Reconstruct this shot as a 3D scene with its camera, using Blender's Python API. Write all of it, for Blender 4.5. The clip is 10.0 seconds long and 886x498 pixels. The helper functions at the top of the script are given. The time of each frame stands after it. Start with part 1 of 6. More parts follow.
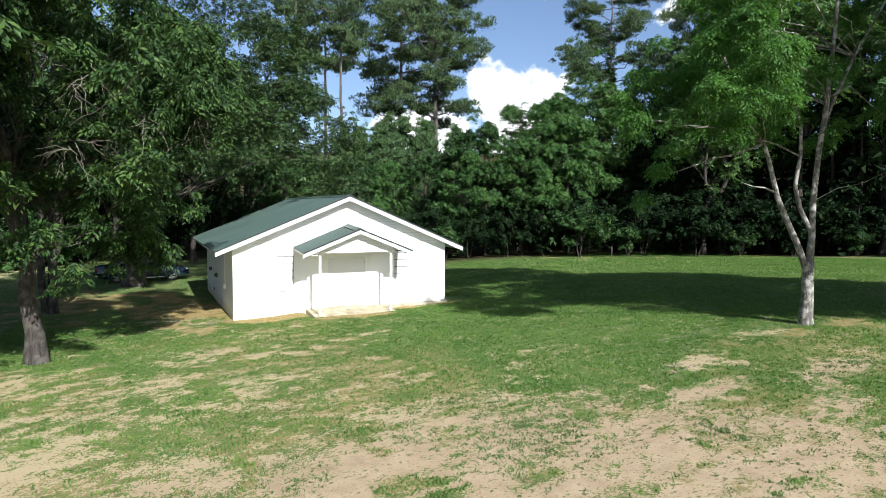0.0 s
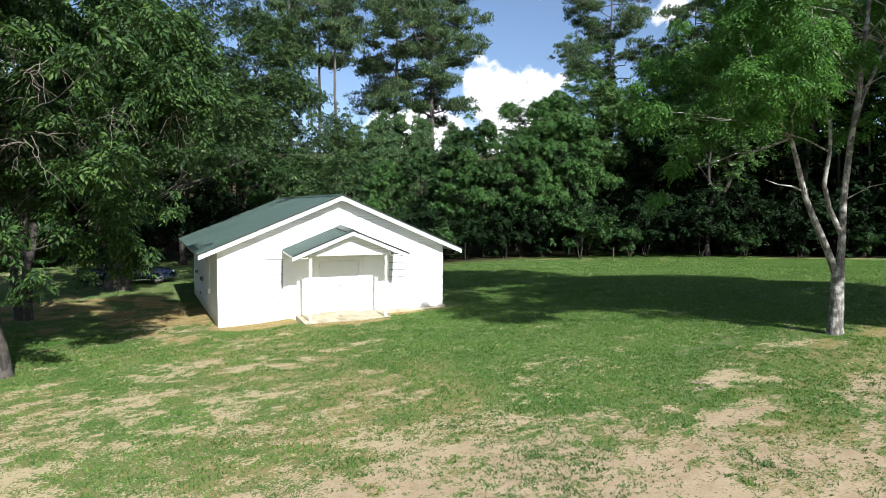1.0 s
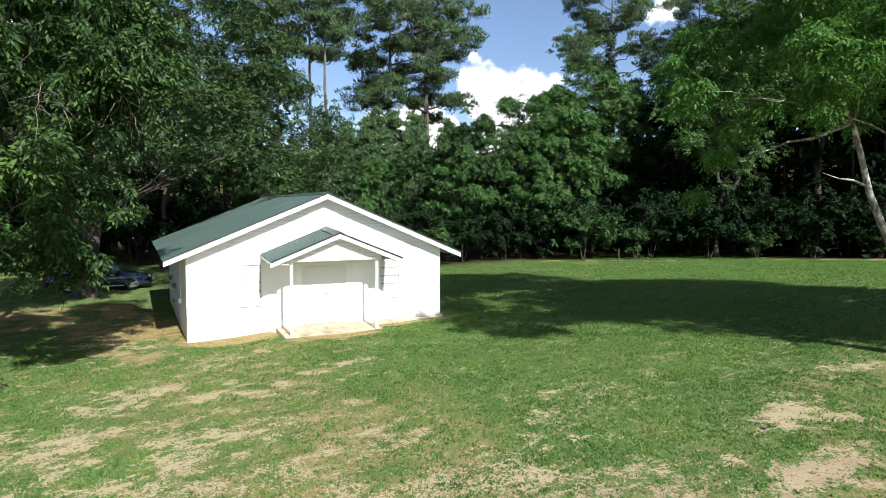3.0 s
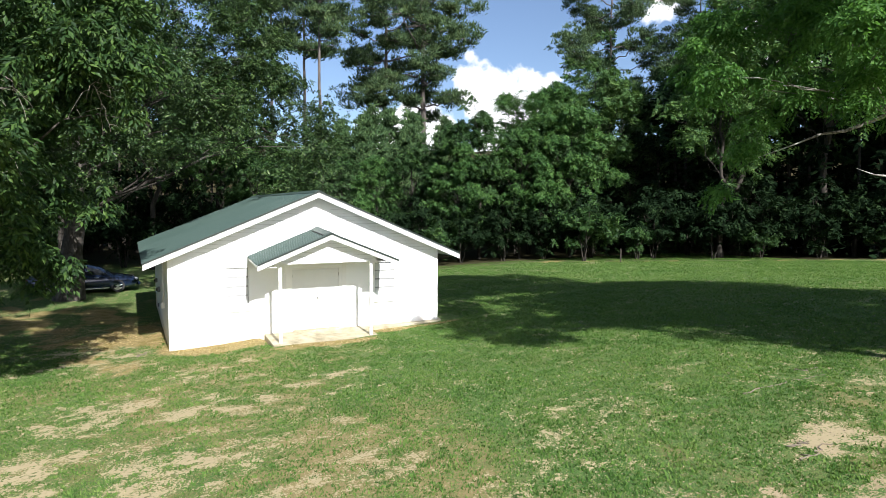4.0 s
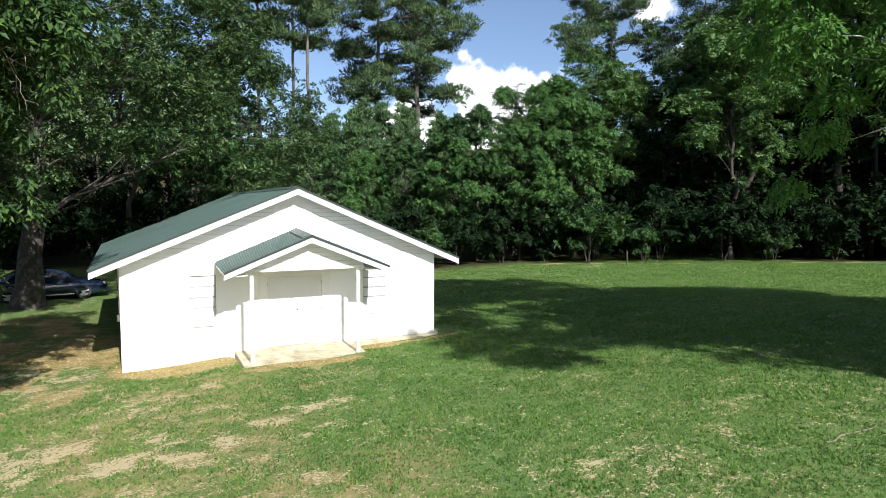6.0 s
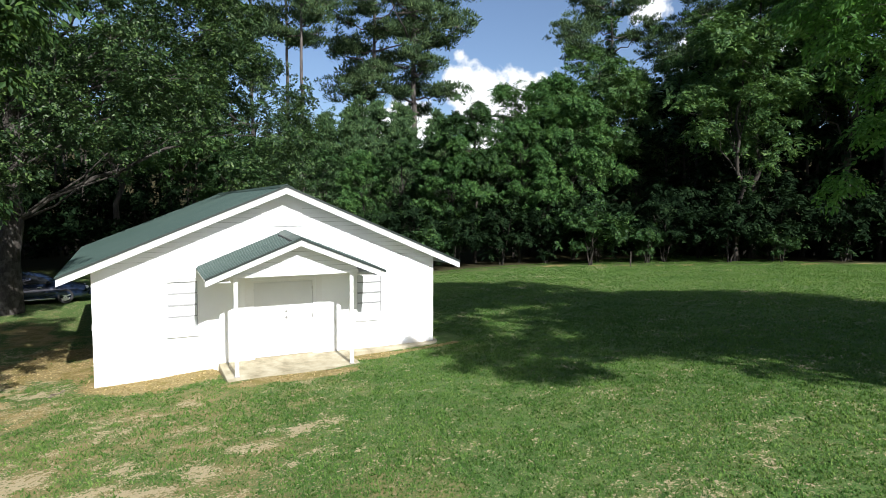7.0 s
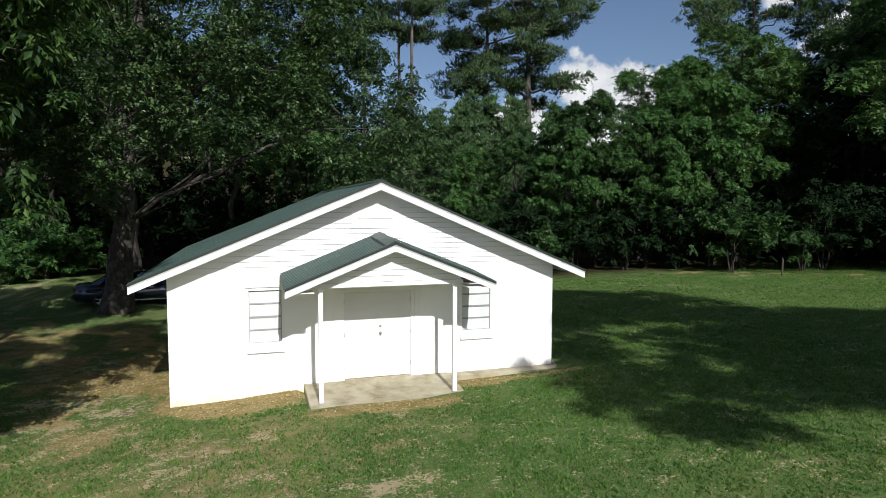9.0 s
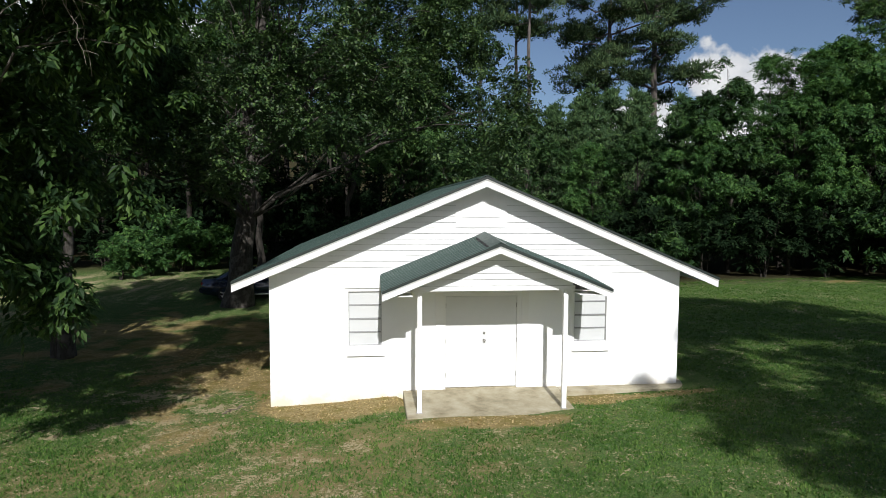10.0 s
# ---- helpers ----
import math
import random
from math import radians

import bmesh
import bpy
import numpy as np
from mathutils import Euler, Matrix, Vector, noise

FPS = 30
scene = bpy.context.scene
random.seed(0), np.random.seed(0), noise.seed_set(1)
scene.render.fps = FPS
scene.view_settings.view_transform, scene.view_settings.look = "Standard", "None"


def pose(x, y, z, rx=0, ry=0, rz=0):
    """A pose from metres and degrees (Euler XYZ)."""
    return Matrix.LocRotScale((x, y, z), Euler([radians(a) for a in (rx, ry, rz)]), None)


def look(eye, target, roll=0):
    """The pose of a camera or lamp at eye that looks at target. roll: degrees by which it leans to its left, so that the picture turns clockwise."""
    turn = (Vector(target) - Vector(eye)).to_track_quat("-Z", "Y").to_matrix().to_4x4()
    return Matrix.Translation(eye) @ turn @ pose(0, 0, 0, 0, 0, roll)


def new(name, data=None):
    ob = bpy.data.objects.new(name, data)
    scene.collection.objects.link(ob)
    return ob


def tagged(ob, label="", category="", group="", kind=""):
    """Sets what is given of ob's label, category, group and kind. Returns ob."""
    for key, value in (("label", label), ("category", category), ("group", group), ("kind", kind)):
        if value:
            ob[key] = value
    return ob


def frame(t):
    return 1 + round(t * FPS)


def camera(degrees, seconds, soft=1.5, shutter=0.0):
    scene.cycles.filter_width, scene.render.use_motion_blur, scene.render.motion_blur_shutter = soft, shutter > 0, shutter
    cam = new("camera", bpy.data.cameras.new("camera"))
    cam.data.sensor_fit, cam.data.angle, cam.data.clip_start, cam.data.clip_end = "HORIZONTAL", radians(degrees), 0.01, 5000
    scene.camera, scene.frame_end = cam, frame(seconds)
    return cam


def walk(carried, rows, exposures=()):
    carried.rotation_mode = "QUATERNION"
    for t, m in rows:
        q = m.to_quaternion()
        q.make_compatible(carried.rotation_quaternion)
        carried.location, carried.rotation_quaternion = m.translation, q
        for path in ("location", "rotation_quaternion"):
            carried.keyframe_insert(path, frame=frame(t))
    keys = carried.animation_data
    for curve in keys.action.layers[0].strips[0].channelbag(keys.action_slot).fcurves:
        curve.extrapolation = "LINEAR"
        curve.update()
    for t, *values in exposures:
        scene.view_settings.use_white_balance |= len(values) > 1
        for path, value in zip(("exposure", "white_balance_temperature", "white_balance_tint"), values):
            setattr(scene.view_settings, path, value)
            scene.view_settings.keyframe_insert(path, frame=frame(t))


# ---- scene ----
cam = camera(71.8, 10.0, 0.5)
PATH = [
    (0, (-7.434, -24.579, 4.097), (-6.565, -22.783, 3.965), 0.4),
    (0.5, (-7.19, -23.951, 4.094), (-6.314, -22.158, 3.962), 0.4),
    (1, (-6.908, -23.305, 4.1), (-6.027, -21.515, 3.968), 0.4),
    (1.5, (-6.637, -22.697, 4.104), (-5.752, -20.909, 3.971), 0.3),
    (2, (-6.386, -22.127, 4.105), (-5.496, -20.341, 3.971), 0.3),
    (2.5, (-6.15, -21.587, 4.097), (-5.257, -19.803, 3.964), 0.3),
    (4, (-5.438, -20.037, 4.084), (-4.532, -18.259, 3.949), 0.2),
    (4.5, (-5.189, -19.451, 4.08), (-4.278, -17.676, 3.945), 0.3),
    (5, (-4.925, -18.849, 4.091), (-4.009, -17.076, 3.955), 0.3),
    (5.5, (-4.645, -18.26, 4.076), (-3.724, -16.49, 3.939), 0.3),
    (7, (-3.892, -16.556, 4.054), (-2.957, -14.793, 3.918), 0.2),
    (7.5, (-3.622, -15.907, 4.042), (-2.682, -14.147, 3.907), 0.2),
    (8, (-3.369, -15.268, 4.035), (-2.452, -13.496, 3.9), 0.2),
    (8.5, (-3.069, -14.617, 4.022), (-2.278, -12.785, 3.885), 0.2),
    (9, (-2.803, -14.005, 4.013), (-2.203, -12.102, 3.876), 0.1),
    (9.5, (-2.556, -13.445, 3.988), (-2.207, -11.48, 3.851), 0.2),
    (10, (-2.367, -13.06, 3.995), (-2.136, -11.078, 3.854), 0.3),
]
walk(cam, [(t, look(eye, target, roll)) for t, eye, target, roll in PATH],
     ((0, 0.93, 6380, 10), (5.5, 1.0, 6500, 10), (7.5, 0.54, 6400, 9.5), (10, -0.04, 6460, 10)))

# ---- world, sun and exposure ----
SUN_TO = Vector((0.03, -1.0, 0.70)).normalized()
world = bpy.data.worlds.new("sky")
scene.world = world
world.use_nodes = True
wn, wl = world.node_tree.nodes, world.node_tree.links
wn.clear()
w_out = wn.new("ShaderNodeOutputWorld")
w_bg = wn.new("ShaderNodeBackground")
w_bg.inputs["Strength"].default_value = 0.074
sky = wn.new("ShaderNodeTexSky")
sky.sky_type = "NISHITA"
sky.sun_disc = False
sky.sun_elevation = math.asin(SUN_TO.z)
sky.sun_rotation = math.atan2(SUN_TO.x, SUN_TO.y)
sky.air_density, sky.dust_density, sky.ozone_density = 0.8, 1.5, 2.6

# cumulus clouds: noise on the sky's direction, kept to a few cloud banks
w_co = wn.new("ShaderNodeTexCoord")


def w_math(op, a, b=None, c=None, clamp=False):
    n = wn.new("ShaderNodeMath")
    n.operation, n.use_clamp = op, clamp
    for i, v in enumerate((a, b, c)):
        if v is None:
            continue
        if isinstance(v, (int, float)):
            n.inputs[i].default_value = v
        else:
            wl.new(v, n.inputs[i])
    return n.outputs[0]


def cloud_bank(direction, sharp, gain, width):
    """A soft lobe round a direction, squeezed in height, by distance on the unit sphere."""
    sub = wn.new("ShaderNodeVectorMath")
    sub.operation = "SUBTRACT"
    wl.new(w_co.outputs["Generated"], sub.inputs[0])
    sub.inputs[1].default_value = Vector(direction).normalized()
    mul = wn.new("ShaderNodeVectorMath")
    mul.operation = "MULTIPLY"
    wl.new(sub.outputs[0], mul.inputs[0])
    mul.inputs[1].default_value = (1 / width, 1 / width, 1 / sharp)
    ln = wn.new("ShaderNodeVectorMath")
    ln.operation = "LENGTH"
    wl.new(mul.outputs[0], ln.inputs[0])
    return w_math("MULTIPLY", w_math("SUBTRACT", 1.0, ln.outputs["Value"]), gain)


# The last bank is an unseen cloud behind the camera, added for fill light.
banks = None
for d, s, g, w in (((0.545, 0.825, 0.12), 0.105, 0.9, 0.12), ((0.40, 0.90, 0.10), 0.10, 0.9, 0.12),
                   ((0.49, 0.84, 0.185), 0.06, 0.7, 0.05), ((0.70, 0.67, 0.285), 0.045, 0.42, 0.07), ((0.535, 0.79, 0.33), 0.03, 0.26, 0.04),
                   ((0.78, 0.58, 0.2), 0.1, 0.8, 0.14),
                   ((-0.3, 0.9, 0.2), 0.12, 0.9, 0.25), ((0.25, -0.93, 0.2), 0.1, 0.9, 0.35)):
    b = cloud_bank(d, s, g, w)
    banks = b if banks is None else w_math("MAXIMUM", banks, b)
w_noise = wn.new("ShaderNodeTexNoise")
wl.new(w_co.outputs["Generated"], w_noise.inputs["Vector"])
w_noise.inputs["Scale"].default_value = 17.0
w_noise.inputs["Detail"].default_value = 7.0
w_noise.inputs["Roughness"].default_value = 0.55
puff = w_math("ADD", banks, w_math("MULTIPLY", w_math("SUBTRACT", w_noise.outputs["Fac"], 0.5), 1.6))
cover = w_math("MULTIPLY", w_math("SUBTRACT", puff, 0.2), 7.0, clamp=True)
w_mix = wn.new("ShaderNodeMix")
w_mix.data_type = "RGBA"
wl.new(cover, w_mix.inputs[0])
w_hue = wn.new("ShaderNodeHueSaturation")
w_hue.inputs["Saturation"].default_value = 0.98
w_hue.inputs["Value"].default_value = 1.2
wl.new(sky.outputs[0], w_hue.inputs["Color"])
wl.new(w_hue.outputs[0], w_mix.inputs[6])
w_shade = wn.new("ShaderNodeMix")
w_shade.data_type = "RGBA"
wl.new(w_math("MULTIPLY", w_math("SUBTRACT", puff, 0.2), 1.4, clamp=True), w_shade.inputs[0])
w_shade.inputs[6].default_value = (8.0, 8.4, 9.0, 1)
w_shade.inputs[7].default_value = (12.8, 12.8, 12.8, 1)
wl.new(w_shade.outputs[2], w_mix.inputs[7])
wl.new(w_mix.outputs[2], w_bg.inputs["Color"])
wl.new(w_bg.outputs[0], w_out.inputs["Surface"])

sun_data = bpy.data.lights.new("sun", "SUN")
sun_data.energy, sun_data.angle, sun_data.color = 4.8, radians(0.53), (1.0, 0.975, 0.955)
sun_ob = new("sun", sun_data)
sun_ob.matrix_world = look(tuple(SUN_TO * 60), (0, 0, 0))


# ---- node helpers and materials ----
class Mat:
    """A node material under construction."""

    def __init__(self, name):
        self.m = bpy.data.materials.new(name)
        self.m.use_nodes = True
        self.n, self.l = self.m.node_tree.nodes, self.m.node_tree.links
        self.p = self.n["Principled BSDF"]

    def put(self, socket, value):
        if isinstance(value, bpy.types.NodeSocket):
            self.l.new(value, socket)
        else:
            socket.default_value = value

    def coords(self, kind="Object"):
        return self.n.new("ShaderNodeTexCoord").outputs[kind]

    def place(self):
        return self.n.new("ShaderNodeNewGeometry").outputs["Position"]

    def noise(self, scale, detail=4.0, rough=0.55, vec=None, stretch=None):
        vec = vec or self.coords()
        if stretch:
            mp = self.n.new("ShaderNodeMapping")
            mp.inputs["Scale"].default_value = stretch
            self.l.new(vec, mp.inputs["Vector"])
            vec = mp.outputs[0]
        t = self.n.new("ShaderNodeTexNoise")
        t.inputs["Scale"].default_value, t.inputs["Detail"].default_value, t.inputs["Roughness"].default_value = scale, detail, rough
        self.l.new(vec, t.inputs["Vector"])
        return t.outputs["Fac"]

    def ramp(self, fac, *stops):
        r = self.n.new("ShaderNodeValToRGB")
        while len(r.color_ramp.elements) < len(stops):
            r.color_ramp.elements.new(0.5)
        for e, (pos, col) in zip(r.color_ramp.elements, stops):
            e.position = pos
            e.color = (*col, 1) if isinstance(col, tuple) else (col, col, col, 1)
        self.l.new(fac, r.inputs[0])
        return r.outputs[0]

    def mix(self, fac, a, b):
        x = self.n.new("ShaderNodeMix")
        x.data_type = "RGBA"
        self.put(x.inputs[0], fac)
        for i, v in ((6, a), (7, b)):
            self.put(x.inputs[i], (*v, 1) if isinstance(v, tuple) else v)
        return x.outputs[2]

    def math(self, op, a, b=0.0, clamp=False):
        x = self.n.new("ShaderNodeMath")
        x.operation, x.use_clamp = op, clamp
        self.put(x.inputs[0], a)
        self.put(x.inputs[1], b)
        return x.outputs[0]

    def bump(self, height, strength=0.3, distance=0.01):
        b = self.n.new("ShaderNodeBump")
        b.inputs["Strength"].default_value, b.inputs["Distance"].default_value = strength, distance
        self.l.new(height, b.inputs["Height"])
        self.l.new(b.outputs[0], self.p.inputs["Normal"])

    def done(self, color=None, rough=None, metal=None, spec=None):
        for key, v in (("Base Color", color), ("Roughness", rough), ("Metallic", metal), ("Specular IOR Level", spec)):
            if v is not None:
                self.put(self.p.inputs[key], (*v, 1) if isinstance(v, tuple) else v)
        return self.m


def paint_white(name, tone, stain, rough=0.55, grain=90.0):
    m = Mat(name)
    big = m.noise(1.1, 5, 0.6, vec=m.place())
    fine = m.noise(grain, 3, 0.6, vec=m.place())
    col = m.mix(m.ramp(big, (0.45, 0.0), (0.75, 1.0)), tone, tuple(c * s for c, s in zip(tone, stain)))
    col = m.mix(m.math("MULTIPLY", fine, 0.12), col, (0.55, 0.54, 0.5))
    m.bump(fine, 0.25, 0.004)
    return m.done(col, rough)


def wall_paint():
    """White masonry paint with a splash of earth near the footing."""
    m = Mat("wall_paint")
    pos = m.place()
    sep = m.n.new("ShaderNodeSeparateXYZ")
    m.l.new(pos, sep.inputs[0])
    big = m.noise(0.9, 5, 0.6, vec=pos)
    fine = m.noise(120, 3, 0.6, vec=pos)
    streak = m.noise(3.0, 4, 0.6, vec=pos, stretch=(3, 3, 0.5))
    col = m.mix(m.ramp(big, (0.45, 0.0), (0.8, 1.0)), (0.87, 0.885, 0.89), (0.82, 0.835, 0.84))
    low = m.math("SUBTRACT", m.math("MULTIPLY", m.noise(2.2, 5, 0.65, vec=pos), 0.9), m.math("ADD", sep.outputs["Z"], 0.33))
    col = m.mix(m.ramp(low, (0.0, 0.0), (0.35, 0.75)), col, (0.72, 0.62, 0.44))
    col = m.mix(m.ramp(streak, (0.62, 0.0), (0.8, 0.25)), col, (0.62, 0.62, 0.58))
    m.bump(fine, 0.3, 0.004)
    return m.done(col, 0.6)


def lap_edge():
    """The boards' lower edges, a broken grey darker than the siding paint."""
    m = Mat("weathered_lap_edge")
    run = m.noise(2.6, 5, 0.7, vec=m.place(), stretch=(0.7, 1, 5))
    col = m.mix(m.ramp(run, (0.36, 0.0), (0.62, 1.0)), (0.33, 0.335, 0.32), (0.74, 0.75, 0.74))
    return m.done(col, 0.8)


M_WALL = wall_paint()
M_TRIM = paint_white("trim_paint", (0.87, 0.88, 0.88), (0.94, 0.93, 0.9), 0.45)
M_SIDING = paint_white("siding_paint", (0.86, 0.875, 0.88), (0.94, 0.94, 0.92), 0.5, 60)
M_LAP_EDGE = lap_edge()
M_DOOR = paint_white("door_paint", (0.76, 0.775, 0.78), (0.95, 0.95, 0.94), 0.4)
M_SOFFIT = paint_white("soffit_paint", (0.82, 0.83, 0.83), (0.85, 0.85, 0.82), 0.6)


def metal_roof():
    m = Mat("green_roof_metal")
    big = m.noise(0.5, 5, 0.6, vec=m.place())
    spots = m.noise(9, 5, 0.7, vec=m.place())
    col = m.mix(m.ramp(big, (0.35, 0.0), (0.7, 1.0)), (0.041, 0.07, 0.06), (0.058, 0.09, 0.078))
    col = m.mix(m.ramp(spots, (0.66, 0.0), (0.8, 0.35)), col, (0.05, 0.07, 0.058))
    return m.done(col, m.ramp(spots, (0.3, 0.42), (0.7, 0.6)), 0.0, 0.45)


M_ROOF = metal_roof()


def concrete():
    m = Mat("stained_concrete")
    big = m.noise(2.0, 6, 0.68, vec=m.place())
    fine = m.noise(60, 4, 0.7, vec=m.place())
    col = m.ramp(big, (0.3, (0.21, 0.18, 0.105)), (0.5, (0.4, 0.355, 0.24)), (0.72, (0.53, 0.485, 0.37)))
    col = m.mix(m.math("MULTIPLY", fine, 0.3), col, (0.12, 0.105, 0.075))
    m.bump(fine, 0.4, 0.006)
    return m.done(col, 0.9)


M_CONC = concrete()


def plain(name, color, rough=0.5, metal=0.0, vary=0.25, scale=20.0):
    m = Mat(name)
    f = m.noise(scale, 4, 0.6)
    dark = tuple(c * (1 - vary) for c in color)
    return m.done(m.mix(f, color, dark), rough, metal)


M_DRIP = plain("dark_metal_edge", (0.02, 0.031, 0.027), 0.5)
M_BLACK = plain("black_rubber", (0.02, 0.02, 0.022), 0.7)
M_STEEL = plain("brushed_steel", (0.45, 0.44, 0.42), 0.35, 1.0, 0.15)
M_ALLOY = plain("alloy_rim", (0.72, 0.73, 0.75), 0.3, 0.9, 0.1)
M_GREYBOX = plain("grey_box_metal", (0.22, 0.23, 0.24), 0.5, 0.3)
M_WOODPOST = plain("weathered_wood", (0.1, 0.085, 0.07), 0.85, 0.0, 0.4, 9)


def bark(name, a, b, patch=None, scale=6.0):
    m = Mat(name)
    ridges = m.noise(scale, 6, 0.65, stretch=(2.2, 2.2, 0.45))
    col = m.ramp(ridges, (0.35, a), (0.62, b))
    if patch:
        blot = m.noise(scale * 0.55, 5, 0.6)
        col = m.mix(m.ramp(blot, (0.48, 0.0), (0.6, 0.85)), col, patch)
    m.bump(ridges, 0.9, 0.03)
    return m.done(col, 0.9)


M_BARK_OAK = bark("oak_bark", (0.018, 0.015, 0.012), (0.058, 0.05, 0.042), (0.1, 0.093, 0.08))
# Bark of shrubs and woodland trunks, with the woods' shade put into its colour.
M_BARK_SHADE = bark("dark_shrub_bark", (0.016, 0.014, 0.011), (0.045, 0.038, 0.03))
M_BARK_PINE = bark("pine_bark", (0.04, 0.036, 0.033), (0.13, 0.113, 0.1), scale=4)
M_BARK_PALE = bark("lichened_pale_bark", (0.05, 0.046, 0.04), (0.19, 0.18, 0.155), (0.38, 0.375, 0.345), 9)


def leaf(name, dark, mid, bright, trans=0.28, rough=0.6, spec=0.09):
    m = Mat(name)
    g = m.n.new("ShaderNodeNewGeometry")
    rnd = g.outputs["Random Per Island"]
    big = m.noise(0.55, 3, 0.5, vec=g.outputs["Position"])
    fac = m.math("ADD", m.math("MULTIPLY", rnd, 0.85), m.math("MULTIPLY", m.math("SUBTRACT", big, 0.5), 0.9))
    col = m.ramp(fac, (0.1, dark), (0.45, mid), (0.95, bright))
    m.done(col, rough, 0.0, spec)
    tr = m.n.new("ShaderNodeBsdfTranslucent")
    warm = m.mix(0.5, col, tuple(min(1.0, c * f) for c, f in zip(bright, (1.2, 1.4, 0.65))))
    m.l.new(warm, tr.inputs["Color"])
    mx = m.n.new("ShaderNodeMixShader")
    mx.inputs[0].default_value = trans
    m.l.new(m.p.outputs[0], mx.inputs[1])
    m.l.new(tr.outputs[0], mx.inputs[2])
    m.l.new(mx.outputs[0], m.n["Material Output"].inputs["Surface"])
    return m.m


M_LEAF_HICK = leaf("hickory_leaves", (0.012, 0.031, 0.01), (0.026, 0.063, 0.017), (0.075, 0.135, 0.03), 0.2, 0.55, 0.2)
M_LEAF_OAK = leaf("oak_leaves", (0.011, 0.028, 0.009), (0.024, 0.055, 0.016), (0.09, 0.145, 0.042), 0.12, 0.45, 0.26)
M_LEAF_LIGHT = leaf("light_green_leaves", (0.034, 0.088, 0.022), (0.062, 0.158, 0.036), (0.115, 0.24, 0.055), 0.46, 0.55, 0.18)
M_LEAF_WOOD = leaf("woodland_leaves", (0.015, 0.038, 0.014), (0.028, 0.07, 0.021), (0.065, 0.125, 0.032), 0.2, 0.55, 0.18)
M_LEAF_TALL = leaf("high_woodland_leaves", (0.033, 0.074, 0.027), (0.06, 0.13, 0.04), (0.118, 0.195, 0.052), 0.26, 0.55, 0.18)
M_LEAF_EDGE = leaf("edge_leaves", (0.024, 0.064, 0.022), (0.05, 0.125, 0.034), (0.108, 0.2, 0.05), 0.24, 0.55, 0.18)
M_NEEDLE = leaf("pine_needles", (0.034, 0.068, 0.032), (0.062, 0.118, 0.048), (0.105, 0.165, 0.062), 0.14, 0.65, 0.1)
M_NEEDLE_OLD = leaf("old_pine_needles", (0.036, 0.068, 0.036), (0.064, 0.11, 0.048), (0.11, 0.155, 0.06), 0.12, 0.65, 0.1)
# Near-black leaves: the shade inside the woods is put into this colour.
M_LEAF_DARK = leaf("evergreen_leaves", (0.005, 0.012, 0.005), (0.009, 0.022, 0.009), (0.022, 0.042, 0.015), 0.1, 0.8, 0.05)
M_GRASSBLADE = leaf("grass_blades", (0.04, 0.096, 0.025), (0.084, 0.178, 0.04), (0.205, 0.295, 0.08), 0.32, 0.8, 0.04)


# ---- mesh helpers ----
def part(name, bm, material, parent, label="", category="", kind=""):
    me = bpy.data.meshes.new(name)
    bm.normal_update()
    bm.to_mesh(me)
    bm.free()
    if material:
        me.materials.append(material)
    ob = new(name, me)
    ob.parent = parent
    return tagged(ob, label, category, "", kind)


def share(name, me, parent, m):
    ob = new(name, me)
    ob.parent = parent
    ob.matrix_basis = m
    return ob


def box_bm(x0, x1, y0, y1, z0, z1, bevel=0.0):
    bm = bmesh.new()
    bmesh.ops.create_cube(bm, size=1.0)
    for v in bm.verts:
        v.co = Vector((x0 + (v.co.x + 0.5) * (x1 - x0), y0 + (v.co.y + 0.5) * (y1 - y0), z0 + (v.co.z + 0.5) * (z1 - z0)))
    if bevel:
        bmesh.ops.bevel(bm, geom=bm.edges[:], offset=bevel, segments=2, affect="EDGES")
    return bm


def prism_bm(outline, a0, a1, axis="y", bevel=0.0):
    """A closed outline of (u, v) pushed from a0 to a1 along an axis: u, v are x, z for y; y, z for x; x, y for z."""
    def at(u, v, a):
        return {"y": (u, a, v), "x": (a, u, v), "z": (u, v, a)}[axis]
    bm = bmesh.new()
    lo = [bm.verts.new(at(u, v, a0)) for u, v in outline]
    hi = [bm.verts.new(at(u, v, a1)) for u, v in outline]
    n = len(outline)
    bm.faces.new(lo)
    bm.faces.new(hi[::-1])
    for i in range(n):
        bm.faces.new((lo[i], hi[i], hi[(i + 1) % n], lo[(i + 1) % n]))
    bmesh.ops.recalc_face_normals(bm, faces=bm.faces[:])
    if bevel:
        bmesh.ops.bevel(bm, geom=bm.edges[:], offset=bevel, segments=1, affect="EDGES")
    return bm


def cyl_bm(p, q, r0, r1=None, sides=14, cap=True):
    bm = bmesh.new()
    p, q = Vector(p), Vector(q)
    r1 = r0 if r1 is None else r1
    d = q - p
    bmesh.ops.create_cone(bm, cap_ends=cap, segments=sides, radius1=r0, radius2=r1, depth=d.length)
    bmesh.ops.transform(bm, matrix=Matrix.Translation((p + q) / 2) @ d.to_track_quat("Z", "Y").to_matrix().to_4x4(), verts=bm.verts[:])
    return bm


def join_bm(*parts):
    out = bmesh.new()
    for b in parts:
        me = bpy.data.meshes.new("tmp")
        b.to_mesh(me)
        b.free()
        out.from_mesh(me)
        bpy.data.meshes.remove(me)
    return out


def thing(name, at, label, category, group="", kind="", turn=0.0):
    ob = new(name)
    ob.empty_display_size = 0.2
    ob.matrix_basis = pose(*at, 0, 0, turn)
    return tagged(ob, label, category, group, kind)


